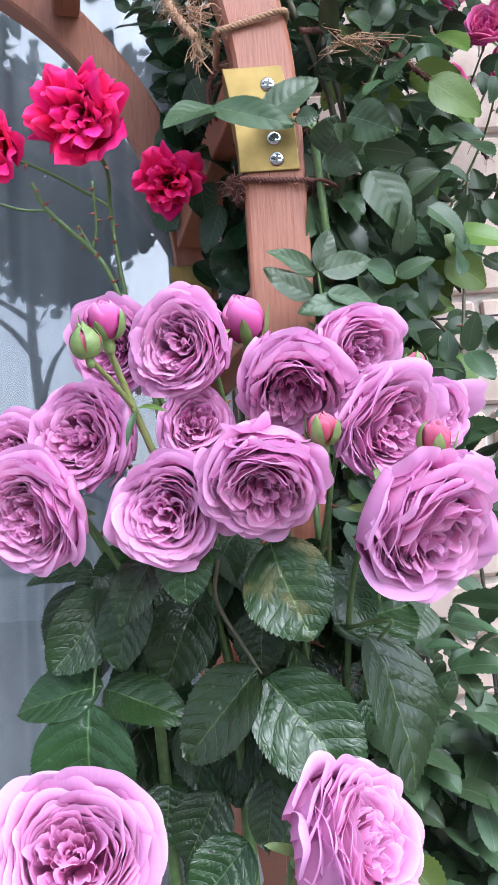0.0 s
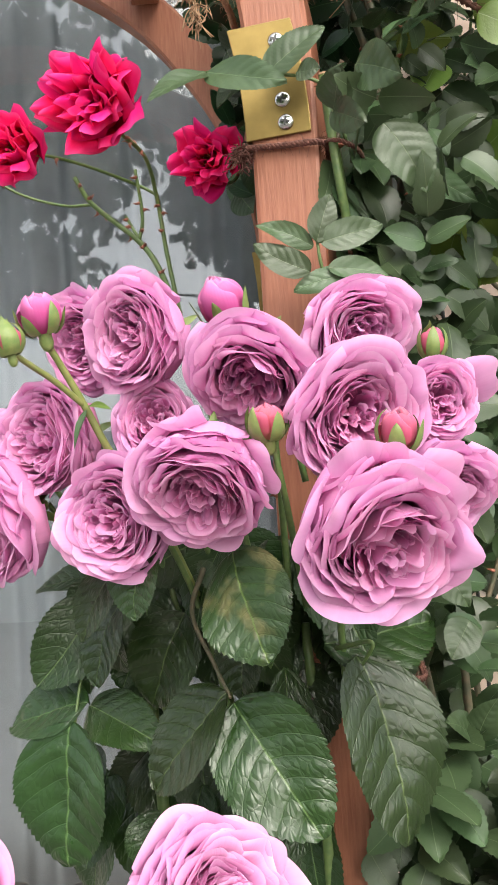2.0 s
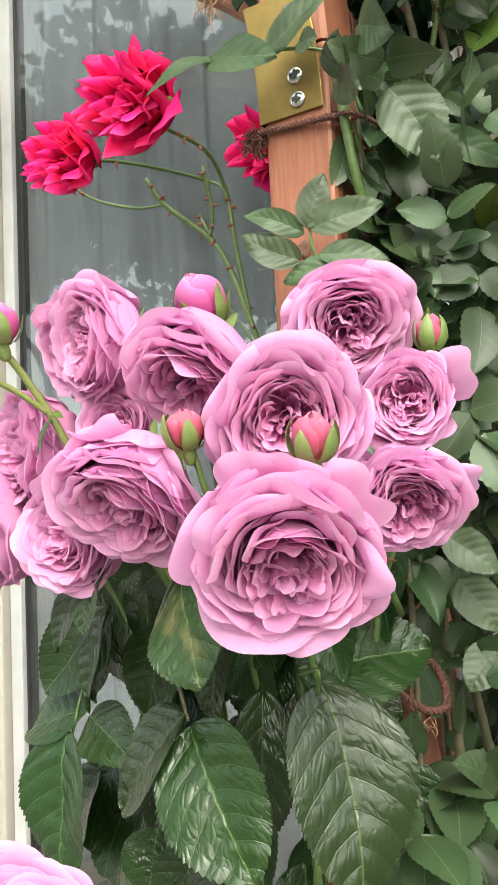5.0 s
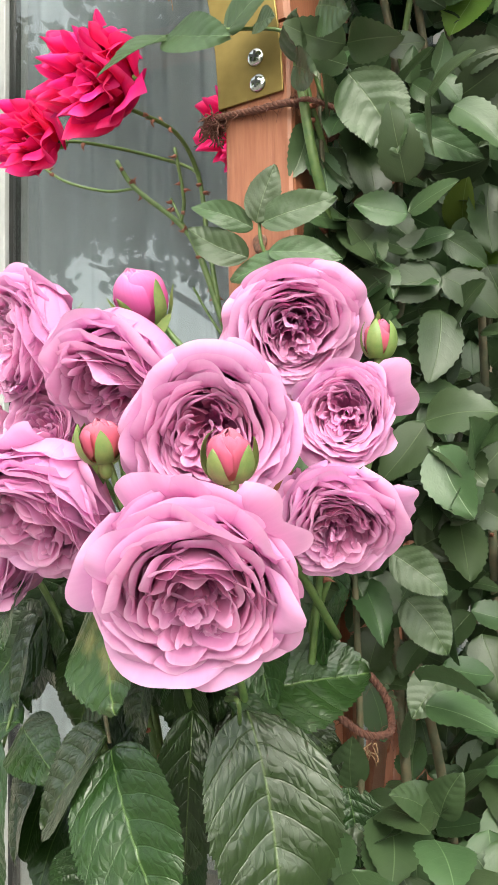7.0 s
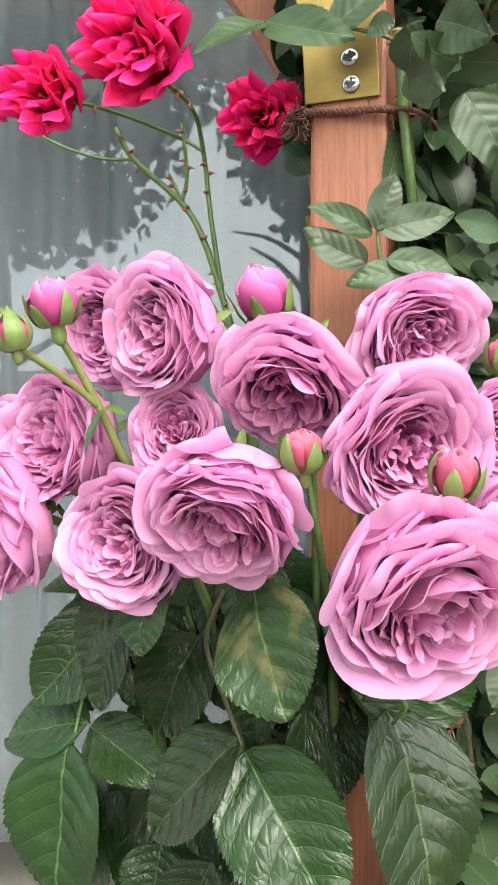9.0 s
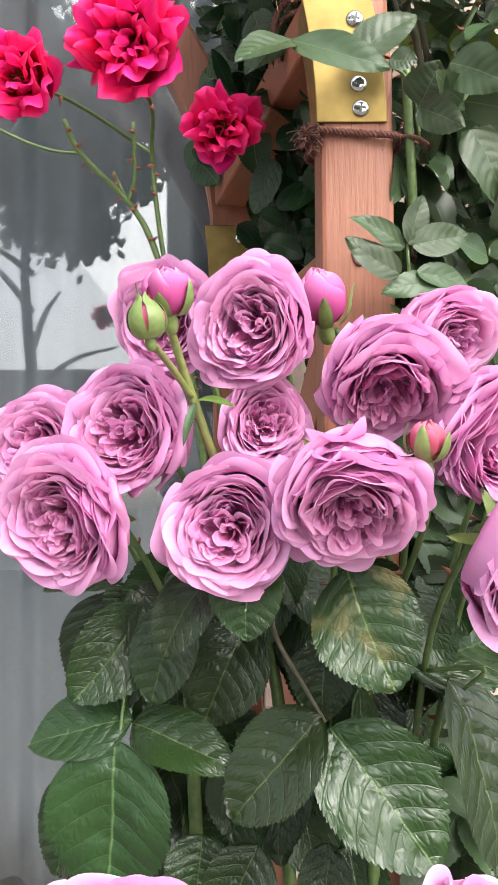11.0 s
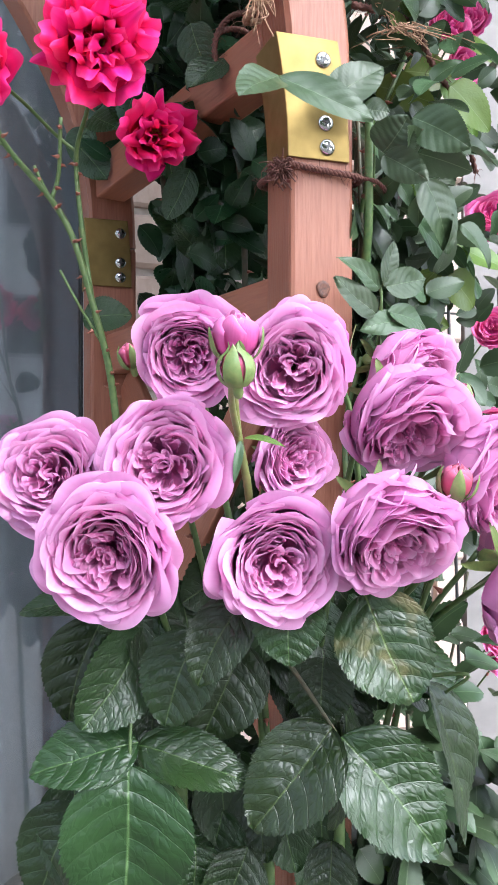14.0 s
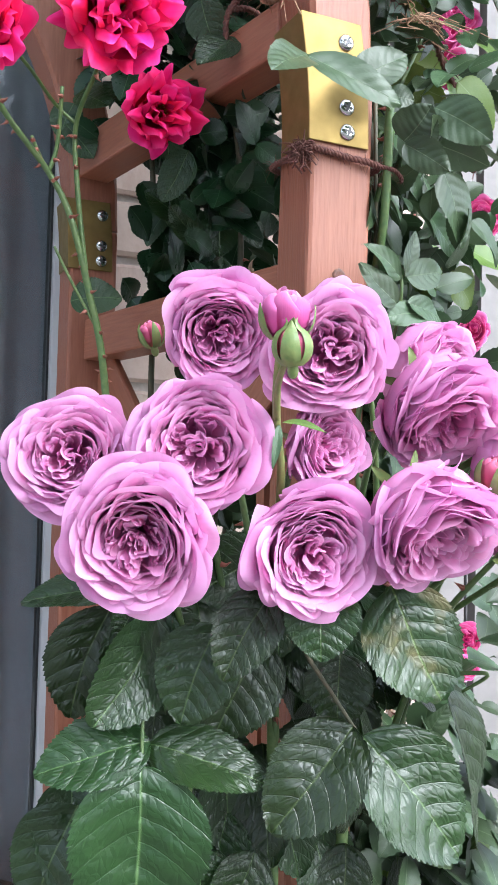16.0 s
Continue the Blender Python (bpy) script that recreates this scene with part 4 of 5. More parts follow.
BUSH_LEAVES = [
    ((-0.089, 0.568, 1.204), (-0.095, 0.557, 1.126), (-0.20, -0.80, 0.56), 0.070),
    ((-0.082, 0.576, 1.213), (-0.139, 0.583, 1.202), (-0.266, -0.716, 0.646), 0.039),
    ((-0.082, 0.578, 1.211), (-0.030, 0.547, 1.197), (-0.113, -0.807, 0.580), 0.035),
    ((-0.093, 0.616, 1.275), (-0.114, 0.612, 1.217), (-0.136, -0.934, 0.330), 0.045),
    ((-0.092, 0.620, 1.284), (-0.140, 0.624, 1.281), (-0.303, -0.658, 0.689), 0.025),
    ((-0.085, 0.597, 1.281), (-0.097, 0.589, 1.263), (-0.185, -0.983, -0.002), 0.020),
    ((-0.052, 0.563, 1.272), (-0.073, 0.559, 1.225), (-0.402, -0.809, 0.429), 0.044),
    ((-0.021, 0.580, 1.261), (-0.046, 0.577, 1.209), (-0.081, -0.934, 0.348), 0.048),
    ((-0.037, 0.530, 1.294), (-0.064, 0.527, 1.253), (-0.549, -0.828, 0.112), 0.033),
    ((-0.017, 0.515, 1.298), (-0.023, 0.505, 1.264), (-0.360, -0.927, 0.102), 0.037),
]
BUSH_LEAVES += [
    ((0.014, 0.538, 1.222), (-0.033, 0.536, 1.176), (-0.28, -0.74, 0.60), 0.050),
    ((0.018, 0.536, 1.217), (0.063, 0.506, 1.161), (-0.20, -0.80, 0.55), 0.058),
    ((0.080, 0.556, 1.236), (0.106, 0.538, 1.148), (0.66, -0.68, 0.32), 0.060),
    ((0.062, 0.566, 1.241), (0.118, 0.604, 1.252), (0.44, -0.66, 0.60), 0.056),
    ((0.021, 0.565, 1.253), (0.015, 0.555, 1.216), (-0.371, -0.857, 0.357), 0.037),
    ((-0.108, 0.616, 1.170), (-0.133, 0.613, 1.119), (-0.268, -0.773, 0.575), 0.048),
    ((-0.025, 0.608, 1.159), (-0.040, 0.601, 1.118), (-0.051, -0.877, 0.478), 0.037),
    ((0.019, 0.551, 1.157), (0.010, 0.542, 1.120), (-0.414, -0.692, 0.592), 0.029),
    ((0.074, 0.582, 1.236), (0.105, 0.590, 1.214), (0.533, -0.752, 0.388), 0.032),
    ((0.038, 0.573, 1.229), (0.037, 0.567, 1.152), (0.629, -0.691, 0.356), 0.035),
]
BUSH_LEAVES += [
    ((-0.046, 0.592, 1.148), (-0.051, 0.584, 1.113), (0.117, -0.885, 0.452), 0.039),
    ((-0.016, 0.589, 1.143), (-0.038, 0.581, 1.103), (0.082, -0.882, 0.464), 0.039),
    ((0.001, 0.572, 1.117), (-0.034, 0.563, 1.087), (0.071, -0.811, 0.580), 0.041),
    ((0.085, 0.643, 1.183), (0.093, 0.639, 1.144), (0.383, -0.790, 0.479), 0.031),
    ((0.076, 0.637, 1.212), (0.081, 0.629, 1.185), (0.437, -0.837, 0.330), 0.018),
]
for i, (b, tp_, n, w) in enumerate(BUSH_LEAVES):
    leaf_part(b, tp_, n, w, LEAF, bush, 0.22, 0.22, 300 + i)
leaf_part((0.026, 0.524, 1.294), (0.045, 0.505, 1.240), (-0.350, -0.882, 0.315), 0.053, LEAF_SPOT, bush, 0.1, 0.1, 350, "leaf", "yellowing leaf with pale blotches")

# shaded leaves deeper in the bush
rng = random.Random(31)
for k in range(58):
    if k < 36:
        x = rng.uniform(-0.11, 0.10)
        b = Vector((x, rng.uniform(0.600, 0.622) if x > -0.03 else rng.uniform(0.63, 0.66), rng.uniform(1.10, 1.30)))
    else:
        b = Vector((rng.uniform(-0.09, 0.055), rng.uniform(0.585, 0.615), rng.uniform(1.265, 1.305)))
    d = Vector((rng.gauss(0, 0.5), rng.uniform(-0.5, 0.0), rng.uniform(-1.0, -0.3))).normalized()
    leaf_part(b, b + d * rng.uniform(0.045, 0.065), (rng.gauss(0, 0.35), -0.9, rng.uniform(0, 0.5)), rng.uniform(0.034, 0.044), LEAF, bush, 0.2, 0.15, 330 + k, fine=False)

# leafstalks joining the big leaf groups
stem_part(bush, [(-0.088, 0.570, 1.20), (-0.084, 0.580, 1.235), (-0.07, 0.59, 1.27)], 0.0009, 0.0013)
stem_part(bush, [(0.016, 0.538, 1.219), (0.006, 0.545, 1.236), (-0.008, 0.556, 1.262), (-0.006, 0.575, 1.285)], 0.0009, 0.0016, CANE)
leaf_part((-0.044, 0.512, 1.374), (-0.027, 0.500, 1.371), (0.1, -0.8, 0.5), 0.004, LEAF_YOUNG_BACKLIT, bush, 0.2, 0.2, 360, "bract", "", False)
leaf_part((-0.045, 0.513, 1.373), (-0.051, 0.506, 1.353), (-0.3, -0.9, 0.2), 0.0045, LEAF_SOFT, bush, 0.2, 0.2, 361, "bract", "", False)
stem_part(bush, [(0.085, 0.542, 1.233), (0.092, 0.53, 1.245), (0.07, 0.555, 1.24)], 0.0009, 0.0014)


# ---- crimson rose ----
red_rose = thing("red_rose", "crimson climbing rose with thorny bare stems", "rose plant")
loose_bloom(red_rose, (-0.090, 0.658, 1.623), (-0.10, -0.93, -0.30), 0.0400, 1, RED, "bloom", "wide open crimson bloom", 42)
loose_bloom(red_rose, (-0.033, 0.744, 1.603), (-0.05, -0.93, -0.30), 0.0300, 2, RED, "bloom", "darker half-open crimson bloom", 28)
loose_bloom(red_rose, (-0.166, 0.672, 1.606), (-0.10, -0.95, -0.2), 0.0315, 3, RED, "bloom", "", 28)
loose_bloom(red_rose, (-0.239, 0.725, 1.638), (-0.5, -0.8, -0.1), 0.022, 4, RED, "bloom", "", 24)
stem_part(red_rose, [(-0.03, 0.80, 1.2), (-0.050, 0.785, 1.36), (-0.060, 0.778, 1.43), (-0.072, 0.774, 1.475), (-0.088, 0.770, 1.526), (-0.105, 0.768, 1.555), (-0.139, 0.755, 1.588), (-0.150, 0.745, 1.610)], 0.0032, 0.0019, STEM, 30, 61)
stem_part(red_rose, [(-0.074, 0.774, 1.482), (-0.083, 0.772, 1.545), (-0.087, 0.768, 1.590), (-0.084, 0.735, 1.612), (-0.088, 0.680, 1.612)], 0.0021, 0.0015, STEM, 14, 62)
stem_part(red_rose, [(-0.105, 0.768, 1.555), (-0.100, 0.766, 1.575), (-0.100, 0.755, 1.612)], 0.0017, 0.0014, STEM, 4, 63)
stem_part(red_rose, [(-0.096, 0.769, 1.542), (-0.108, 0.772, 1.562), (-0.117, 0.772, 1.580)], 0.0016, 0.0013, STEM, 2, 69)
stem_part(red_rose, [(-0.086, 0.768, 1.592), (-0.103, 0.765, 1.603), (-0.128, 0.725, 1.607), (-0.150, 0.690, 1.606), (-0.163, 0.685, 1.602)], 0.0014, 0.0012, STEM, 2, 64)
stem_part(red_rose, [(-0.139, 0.755, 1.588), (-0.165, 0.75, 1.590), (-0.20, 0.74, 1.603), (-0.232, 0.735, 1.628)], 0.0013, 0.0011, STEM, 2, 65)
stem_part(red_rose, [(-0.066, 0.777, 1.452), (-0.085, 0.775, 1.482), (-0.098, 0.774, 1.505)], 0.0012, 0.0010, STEM, 1, 66)
stem_part(red_rose, [(-0.031, 0.762, 1.592), (-0.025, 0.80, 1.61), (-0.01, 0.84, 1.68), (0.0, 0.86, 1.76)], 0.0015, 0.002, STEM, 3, 67)
stem_part(red_rose, [(-0.03, 0.80, 1.2), (-0.01, 0.83, 0.7), (0.0, 0.84, -0.02)], 0.0035, 0.006, CANE, 5, 68, "cane")


# ---- climbing rose on the arch ----
climber = thing("climbing_rose", "leafy climbing rose with small hot pink blooms on the arch", "climbing rose")
POST_LEAVES = [
    ((0.009, 0.600, 1.594), (-0.023, 0.575, 1.572), (-0.20, -0.88, 0.42), 0.028),
    ((0.009, 0.600, 1.594), (0.062, 0.577, 1.570), (-0.25, -0.88, 0.40), 0.027),
    ((0.045, 0.606, 1.587), (0.084, 0.606, 1.614), (-0.20, -0.95, 0.15), 0.028),
    ((0.066, 0.602, 1.583), (0.081, 0.595, 1.580), (-0.10, -0.93, 0.2), 0.017),
    ((0.067, 0.588, 1.452), (0.037, 0.577, 1.471), (0.207, -0.978, 0.025), 0.019),
    ((0.070, 0.588, 1.467), (0.039, 0.577, 1.482), (0.205, -0.975, 0.087), 0.014),
    ((0.072, 0.588, 1.469), (0.083, 0.590, 1.498), (0.415, -0.857, -0.305), 0.018),
    ((0.074, 0.589, 1.469), (0.111, 0.600, 1.479), (0.126, -0.992, 0.002), 0.020),
    ((0.077, 0.591, 1.454), (0.112, 0.602, 1.448), (0.125, -0.968, 0.220), 0.016),
    ((0.093, 0.596, 1.449), (0.057, 0.585, 1.442), (0.161, -0.960, 0.229), 0.017),
]
POST_LEAVES += [
    ((0.085, 0.611, 1.558), (0.104, 0.590, 1.538), (-0.561, -0.817, -0.135), 0.022),
    ((0.102, 0.604, 1.582), (0.128, 0.580, 1.558), (-0.504, -0.847, -0.170), 0.030),
    ((0.085, 0.612, 1.560), (0.093, 0.595, 1.579), (-0.692, -0.676, -0.252), 0.032),
    ((0.115, 0.611, 1.545), (0.137, 0.617, 1.500), (0.409, -0.842, -0.351), 0.036),
    ((0.128, 0.646, 1.530), (0.168, 0.661, 1.506), (0.397, -0.916, -0.047), 0.019),
    ((0.120, 0.699, 1.476), (0.128, 0.685, 1.511), (0.348, -0.872, -0.345), 0.031),
    ((0.119, 0.674, 1.475), (0.091, 0.644, 1.451), (0.439, -0.891, -0.114), 0.029),
    ((0.103, 0.687, 1.476), (0.149, 0.705, 1.458), (0.380, -0.919, -0.107), 0.028),
    ((0.116, 0.675, 1.304), (0.148, 0.680, 1.321), (0.367, -0.912, 0.183), 0.029),
    ((0.119, 0.633, 1.302), (0.145, 0.638, 1.282), (0.393, -0.891, 0.226), 0.022),
    ((0.117, 0.654, 1.278), (0.137, 0.657, 1.250), (0.378, -0.882, 0.281), 0.025),
    ((0.092, 0.692, 1.251), (0.075, 0.668, 1.232), (0.436, -0.872, 0.222), 0.035),
    ((0.136, 0.656, 1.242), (0.125, 0.637, 1.222), (0.369, -0.862, 0.347), 0.024),
    ((0.134, 0.644, 1.174), (0.121, 0.619, 1.189), (0.484, -0.641, 0.596), 0.022),
    ((0.134, 0.644, 1.174), (0.148, 0.636, 1.197), (0.336, -0.833, 0.439), 0.020),
    ((0.080, 0.641, 1.173), (0.105, 0.646, 1.151), (0.384, -0.741, 0.550), 0.025),
    ((0.087, 0.644, 1.182), (0.095, 0.631, 1.210), (0.445, -0.836, 0.321), 0.020),
]
for i, (b, tp_, n, w) in enumerate(POST_LEAVES):
    leaf_part(b, tp_, n, w, LEAF_SOFT, climber, 0.15, 0.14, 400 + i)
# leaves right of the post: most take the pale green as painted backlight
brng = random.Random(5)
for k in range(30):
    b = Vector((brng.uniform(0.115, 0.20), brng.uniform(0.67, 0.76), brng.uniform(1.43, 1.70)))
    tip = b + Vector((brng.gauss(0.2, 0.6), brng.gauss(-0.2, 0.3), brng.gauss(-0.5, 0.5))).normalized() * brng.uniform(0.036, 0.052)
    leaf_part(b, tip, (brng.gauss(-0.1, 0.4), -0.9, brng.gauss(0, 0.35)), brng.uniform(0.024, 0.034), LEAF_YOUNG_BACKLIT if k % 5 > 1 else LEAF_SOFT, climber, 0.15, 0.16, 440 + k, fine=False)
stem_part(climber, [(0.080, 0.640, 1.40), (0.078, 0.61, 1.43), (0.073, 0.593, 1.456), (0.072, 0.591, 1.470)], 0.0014, 0.0009)
stem_part(climber, [(0.090, 0.635, 1.545), (0.080, 0.62, 1.58), (0.048, 0.606, 1.588), (0.009, 0.600, 1.594)], 0.0013, 0.0008)

INNER_PLACES = [
    (0.030, 0.800, 1.652), (0.014, 0.812, 1.699), (0.050, 0.824, 1.719), (0.031, 0.836, 1.613), (-0.001, 0.800, 1.579), (0.028, 0.812, 1.573),
    (0.052, 0.824, 1.599), (0.080, 0.836, 1.592), (0.012, 0.800, 1.540), (0.043, 0.812, 1.543), (0.073, 0.824, 1.555), (0.020, 0.836, 1.564),
    (-0.006, 0.800, 1.609), (0.058, 0.812, 1.634), (-0.054, 0.824, 1.480), (0.003, 0.836, 1.566), (0.068, 0.800, 1.613), (0.044, 0.812, 1.682),
]
# the darker LEAF green here also carries the shade inside the arch
irng = random.Random(8)
for k, p in enumerate(INNER_PLACES):
    d = Vector((irng.gauss(0, 0.7), irng.gauss(-0.1, 0.2), irng.gauss(-0.3, 0.6))).normalized() * irng.uniform(0.036, 0.046)
    leaf_part(Vector(p) - d / 2, Vector(p) + d / 2, (irng.gauss(-0.3, 0.25), -0.9, irng.uniform(0.1, 0.6)), irng.uniform(0.028, 0.035), LEAF, climber, 0.15, 0.16, 470 + k, fine=False)

for k in range(14):
    y = 0.715 + 0.017 * k
    p = Vector((0.008 - 0.24 * (y - 0.70) - irng.uniform(0.0, 0.015), y, 1.668 + irng.uniform(-0.035, 0.045)))
    d = Vector((irng.gauss(-0.2, 0.4), irng.gauss(-0.3, 0.3), irng.gauss(-0.6, 0.4))).normalized() * irng.uniform(0.034, 0.046)
    leaf_part(p - d / 2, p + d / 2, (irng.gauss(-0.45, 0.2), -0.8, irng.uniform(0.1, 0.5)), irng.uniform(0.027, 0.034), LEAF, climber, 0.15, 0.16, 500 + k, fine=False)

# main canes of the climber
for i, (x, y) in enumerate(((0.092, 0.690), (0.105, 0.72), (0.12, 0.78), (0.095, 0.88), (0.11, 0.96), (0.03, 0.80), (0.02, 0.88))):
    rng = random.Random(i)
    pts = [(x + rng.uniform(-0.02, 0.02), y + rng.uniform(-0.02, 0.02), z) for z in (-0.02, 0.4, 0.8, 1.1, 1.35, 1.6, 1.85)]
    pts[-1] = (pts[-1][0] - 0.05, pts[-1][1], pts[-1][2])
    stem_part(climber, pts, 0.0042, 0.0022, CANE, 12, 500 + i, "cane")


def sprig_layout(rng, place, way, up, size):
    """Base, tip, normal and width of five leaflets on one stalk."""
    way, up = Vector(way).normalized(), Vector(up).normalized()
    side = way.cross(up).normalized()
    out = []
    for k, (s, a) in enumerate(((1.0, 0), (0.72, 1), (0.70, -1), (0.36, 1), (0.34, -1))):
        b = Vector(place) + way * s * size * 1.5
        d = (way * (1.0 if a == 0 else 0.45) + side * a * 0.9 + Vector([rng.gauss(0, 0.15) for _ in range(3)])).normalized()
        ln = size * (1.0 if a == 0 else 0.9 if s > 0.5 else 0.7) * rng.uniform(0.85, 1.15)
        n = (up + Vector([rng.gauss(0, 0.22) for _ in range(3)])).normalized()
        out.append((b, b + d * ln, n, ln * rng.uniform(0.58, 0.72)))
    return out


SOFT_MESHES = []
for k in range(8):
    v, f, uv = leaf_data(0.034, 0.0224, 20, 6, random.Random(k).uniform(0.05, 0.3), random.Random(k + 9).uniform(0.05, 0.35), 10, random.Random(k), 0.3)
    SOFT_MESHES.append((v, f, uv, mesh_from("leaf", v, f, LEAF_SOFT, uv)))

YOUNG_MESHES = [(v, f, uv, mesh_from("leaf", v, f, LEAF_YOUNG_BACKLIT, uv)) for v, f, uv, _ in SOFT_MESHES[:4]]
foliage, inner_leaves = [], []
rng = random.Random(77)
# the 260 sprigs at z 1.84-2.12 are an unseen canopy added to block light
for lo, hi, count in (((0.085, 0.660, 0.85), (0.170, 1.02, 2.0), 270), ((0.090, 0.640, 0.9), (0.15, 0.70, 1.75), 60), ((0.12, 0.66, 1.55), (0.26, 0.95, 1.95), 30), ((0.10, 0.65, 0.75), (0.20, 0.95, 1.15), 50), ((-0.45, 0.62, 2.02), (0.22, 1.05, 2.25), 130), ((-0.10, 0.98, 1.80), (0.05, 1.08, 2.02), 14), ((0.16, 0.75, 1.30), (0.36, 1.0, 1.75), 40), ((0.17, 0.75, 0.95), (0.40, 1.0, 1.32), 32), ((0.0, 0.68, 0.92), (0.045, 1.0, 1.46), 190), ((0.07, 0.46, 1.84), (0.46, 1.0, 2.12), 260), ((-0.015, 0.765, 1.47), (0.06, 0.93, 1.98), 150)):
    for _ in range(count):
        p = Vector([rng.uniform(a, b) for a, b in zip(lo, hi)])
        if count == 190:
            p.x += 0.085 - 0.20 * (p.y - 0.67)
        elif p.z < 1.30 and p.x > 0.115 - 0.15 * (p.y - 0.67) and rng.random() < 0.35:
            continue
        way = Vector((rng.gauss(0.15, 0.6), rng.gauss(-0.45, 0.5), rng.gauss(-0.15, 0.6)))
        up = Vector((rng.gauss(0.15, 0.35), rng.gauss(-0.75, 0.3), rng.gauss(1.2, 0.35) if p.z < 1.30 else rng.gauss(0.25, 0.45)))
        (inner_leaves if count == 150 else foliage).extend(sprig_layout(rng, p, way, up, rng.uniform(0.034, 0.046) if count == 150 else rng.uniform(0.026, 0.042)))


def clear_of_post(q):
    """Keeps the post's own leaves, the twine loop and the wall free."""
    tip = q[1]
    if FX0 - 0.01 < tip.x < FX1 + 0.003 and tip.y < 0.70 or tip.x < 0.06 and tip.z < 1.46:
        return False
    if tip.x < 0.125 and tip.y < 0.67 and 1.185 < tip.z < 1.26:
        return False
    return 0.575 < tip.y < WALL_Y - 0.02


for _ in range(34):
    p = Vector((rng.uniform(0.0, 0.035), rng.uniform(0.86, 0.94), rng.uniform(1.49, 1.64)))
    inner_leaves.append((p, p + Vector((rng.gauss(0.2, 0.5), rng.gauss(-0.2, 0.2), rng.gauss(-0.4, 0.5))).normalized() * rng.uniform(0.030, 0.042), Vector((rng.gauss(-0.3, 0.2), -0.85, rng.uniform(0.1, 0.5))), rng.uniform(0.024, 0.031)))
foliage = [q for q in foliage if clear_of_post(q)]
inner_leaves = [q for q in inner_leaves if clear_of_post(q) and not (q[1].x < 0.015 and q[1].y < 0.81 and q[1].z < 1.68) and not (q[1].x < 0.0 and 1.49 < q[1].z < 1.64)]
for k in range(34):
    p = Vector((rng.uniform(0.077, 0.086), rng.uniform(0.628, 0.656), rng.uniform(1.30, 1.54)))
    foliage.append((p, p + Vector((rng.gauss(0.35, 0.2), rng.gauss(-0.1, 0.2), rng.gauss(-0.5, 0.5))).normalized() * rng.uniform(0.026, 0.036), Vector((0.75, -0.62, 0.2)), rng.uniform(0.018, 0.024)))
for k in range(110):
    p = Vector((rng.uniform(0.095, 0.180), rng.uniform(0.600, 0.680), rng.uniform(0.98, 1.18)))
    foliage.append((p, p + Vector((rng.gauss(0.1, 0.6), rng.gauss(-0.5, 0.3), rng.gauss(-0.5, 0.3))).normalized() * rng.uniform(0.030, 0.040), Vector((rng.gauss(0.3, 0.2), -0.55, 0.8)), rng.uniform(0.023, 0.031)))
for k in range(60):
    p = Vector((rng.uniform(0.080, 0.098), rng.uniform(0.640, 0.675), rng.uniform(1.10, 1.56)))
    foliage.append((p, p + Vector((rng.gauss(0.5, 0.25), rng.gauss(-0.2, 0.3), rng.gauss(-0.4, 0.6))).normalized() * rng.uniform(0.030, 0.042), Vector((0.5, -0.8, 0.25)), rng.uniform(0.020, 0.028)))
for k in range(30):
    p = Vector((rng.uniform(0.065, 0.10), rng.uniform(0.612, 0.640), rng.uniform(1.26, 1.42) if k < 16 else rng.uniform(1.06, 1.19)))
    foliage.append((p, p + Vector((rng.gauss(0.4, 0.4), -0.3, rng.gauss(-0.5, 0.5))).normalized() * rng.uniform(0.024, 0.034), Vector((0.3, -0.9, 0.2)), rng.uniform(0.017, 0.023)))
foliage = [q for q in foliage if not any(e.x < 0.130 and e.y < 0.668 and 1.185 < e.z < 1.258 for e in (q[0], q[1], (q[0] + q[1]) / 2))]
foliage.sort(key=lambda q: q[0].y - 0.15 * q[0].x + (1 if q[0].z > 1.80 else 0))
for b, tip, n, w in foliage[:280]:
    ln = (tip - b).length
    me = rng.choice(YOUNG_MESHES if rng.random() < 0.05 else SOFT_MESHES)[3]
    part("leaf", me, climber, "", frame_of(b, tip, n) @ Matrix.Diagonal((w / 0.0224, ln / 0.034, ln / 0.034, 1)))
# leaves further back and inside the arch get the greens with painted shade
for leaves, mat in ((foliage[280:], LEAF_MASS_SHADED), (inner_leaves, LEAF_DEEP_SHADED)):
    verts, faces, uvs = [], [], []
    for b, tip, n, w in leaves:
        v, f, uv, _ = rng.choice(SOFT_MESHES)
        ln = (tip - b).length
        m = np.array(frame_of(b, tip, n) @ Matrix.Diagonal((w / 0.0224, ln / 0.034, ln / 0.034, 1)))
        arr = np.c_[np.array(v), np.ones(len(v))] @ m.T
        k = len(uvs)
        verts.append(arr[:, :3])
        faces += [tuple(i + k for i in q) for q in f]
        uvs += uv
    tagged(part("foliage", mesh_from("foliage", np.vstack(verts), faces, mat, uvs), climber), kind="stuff")

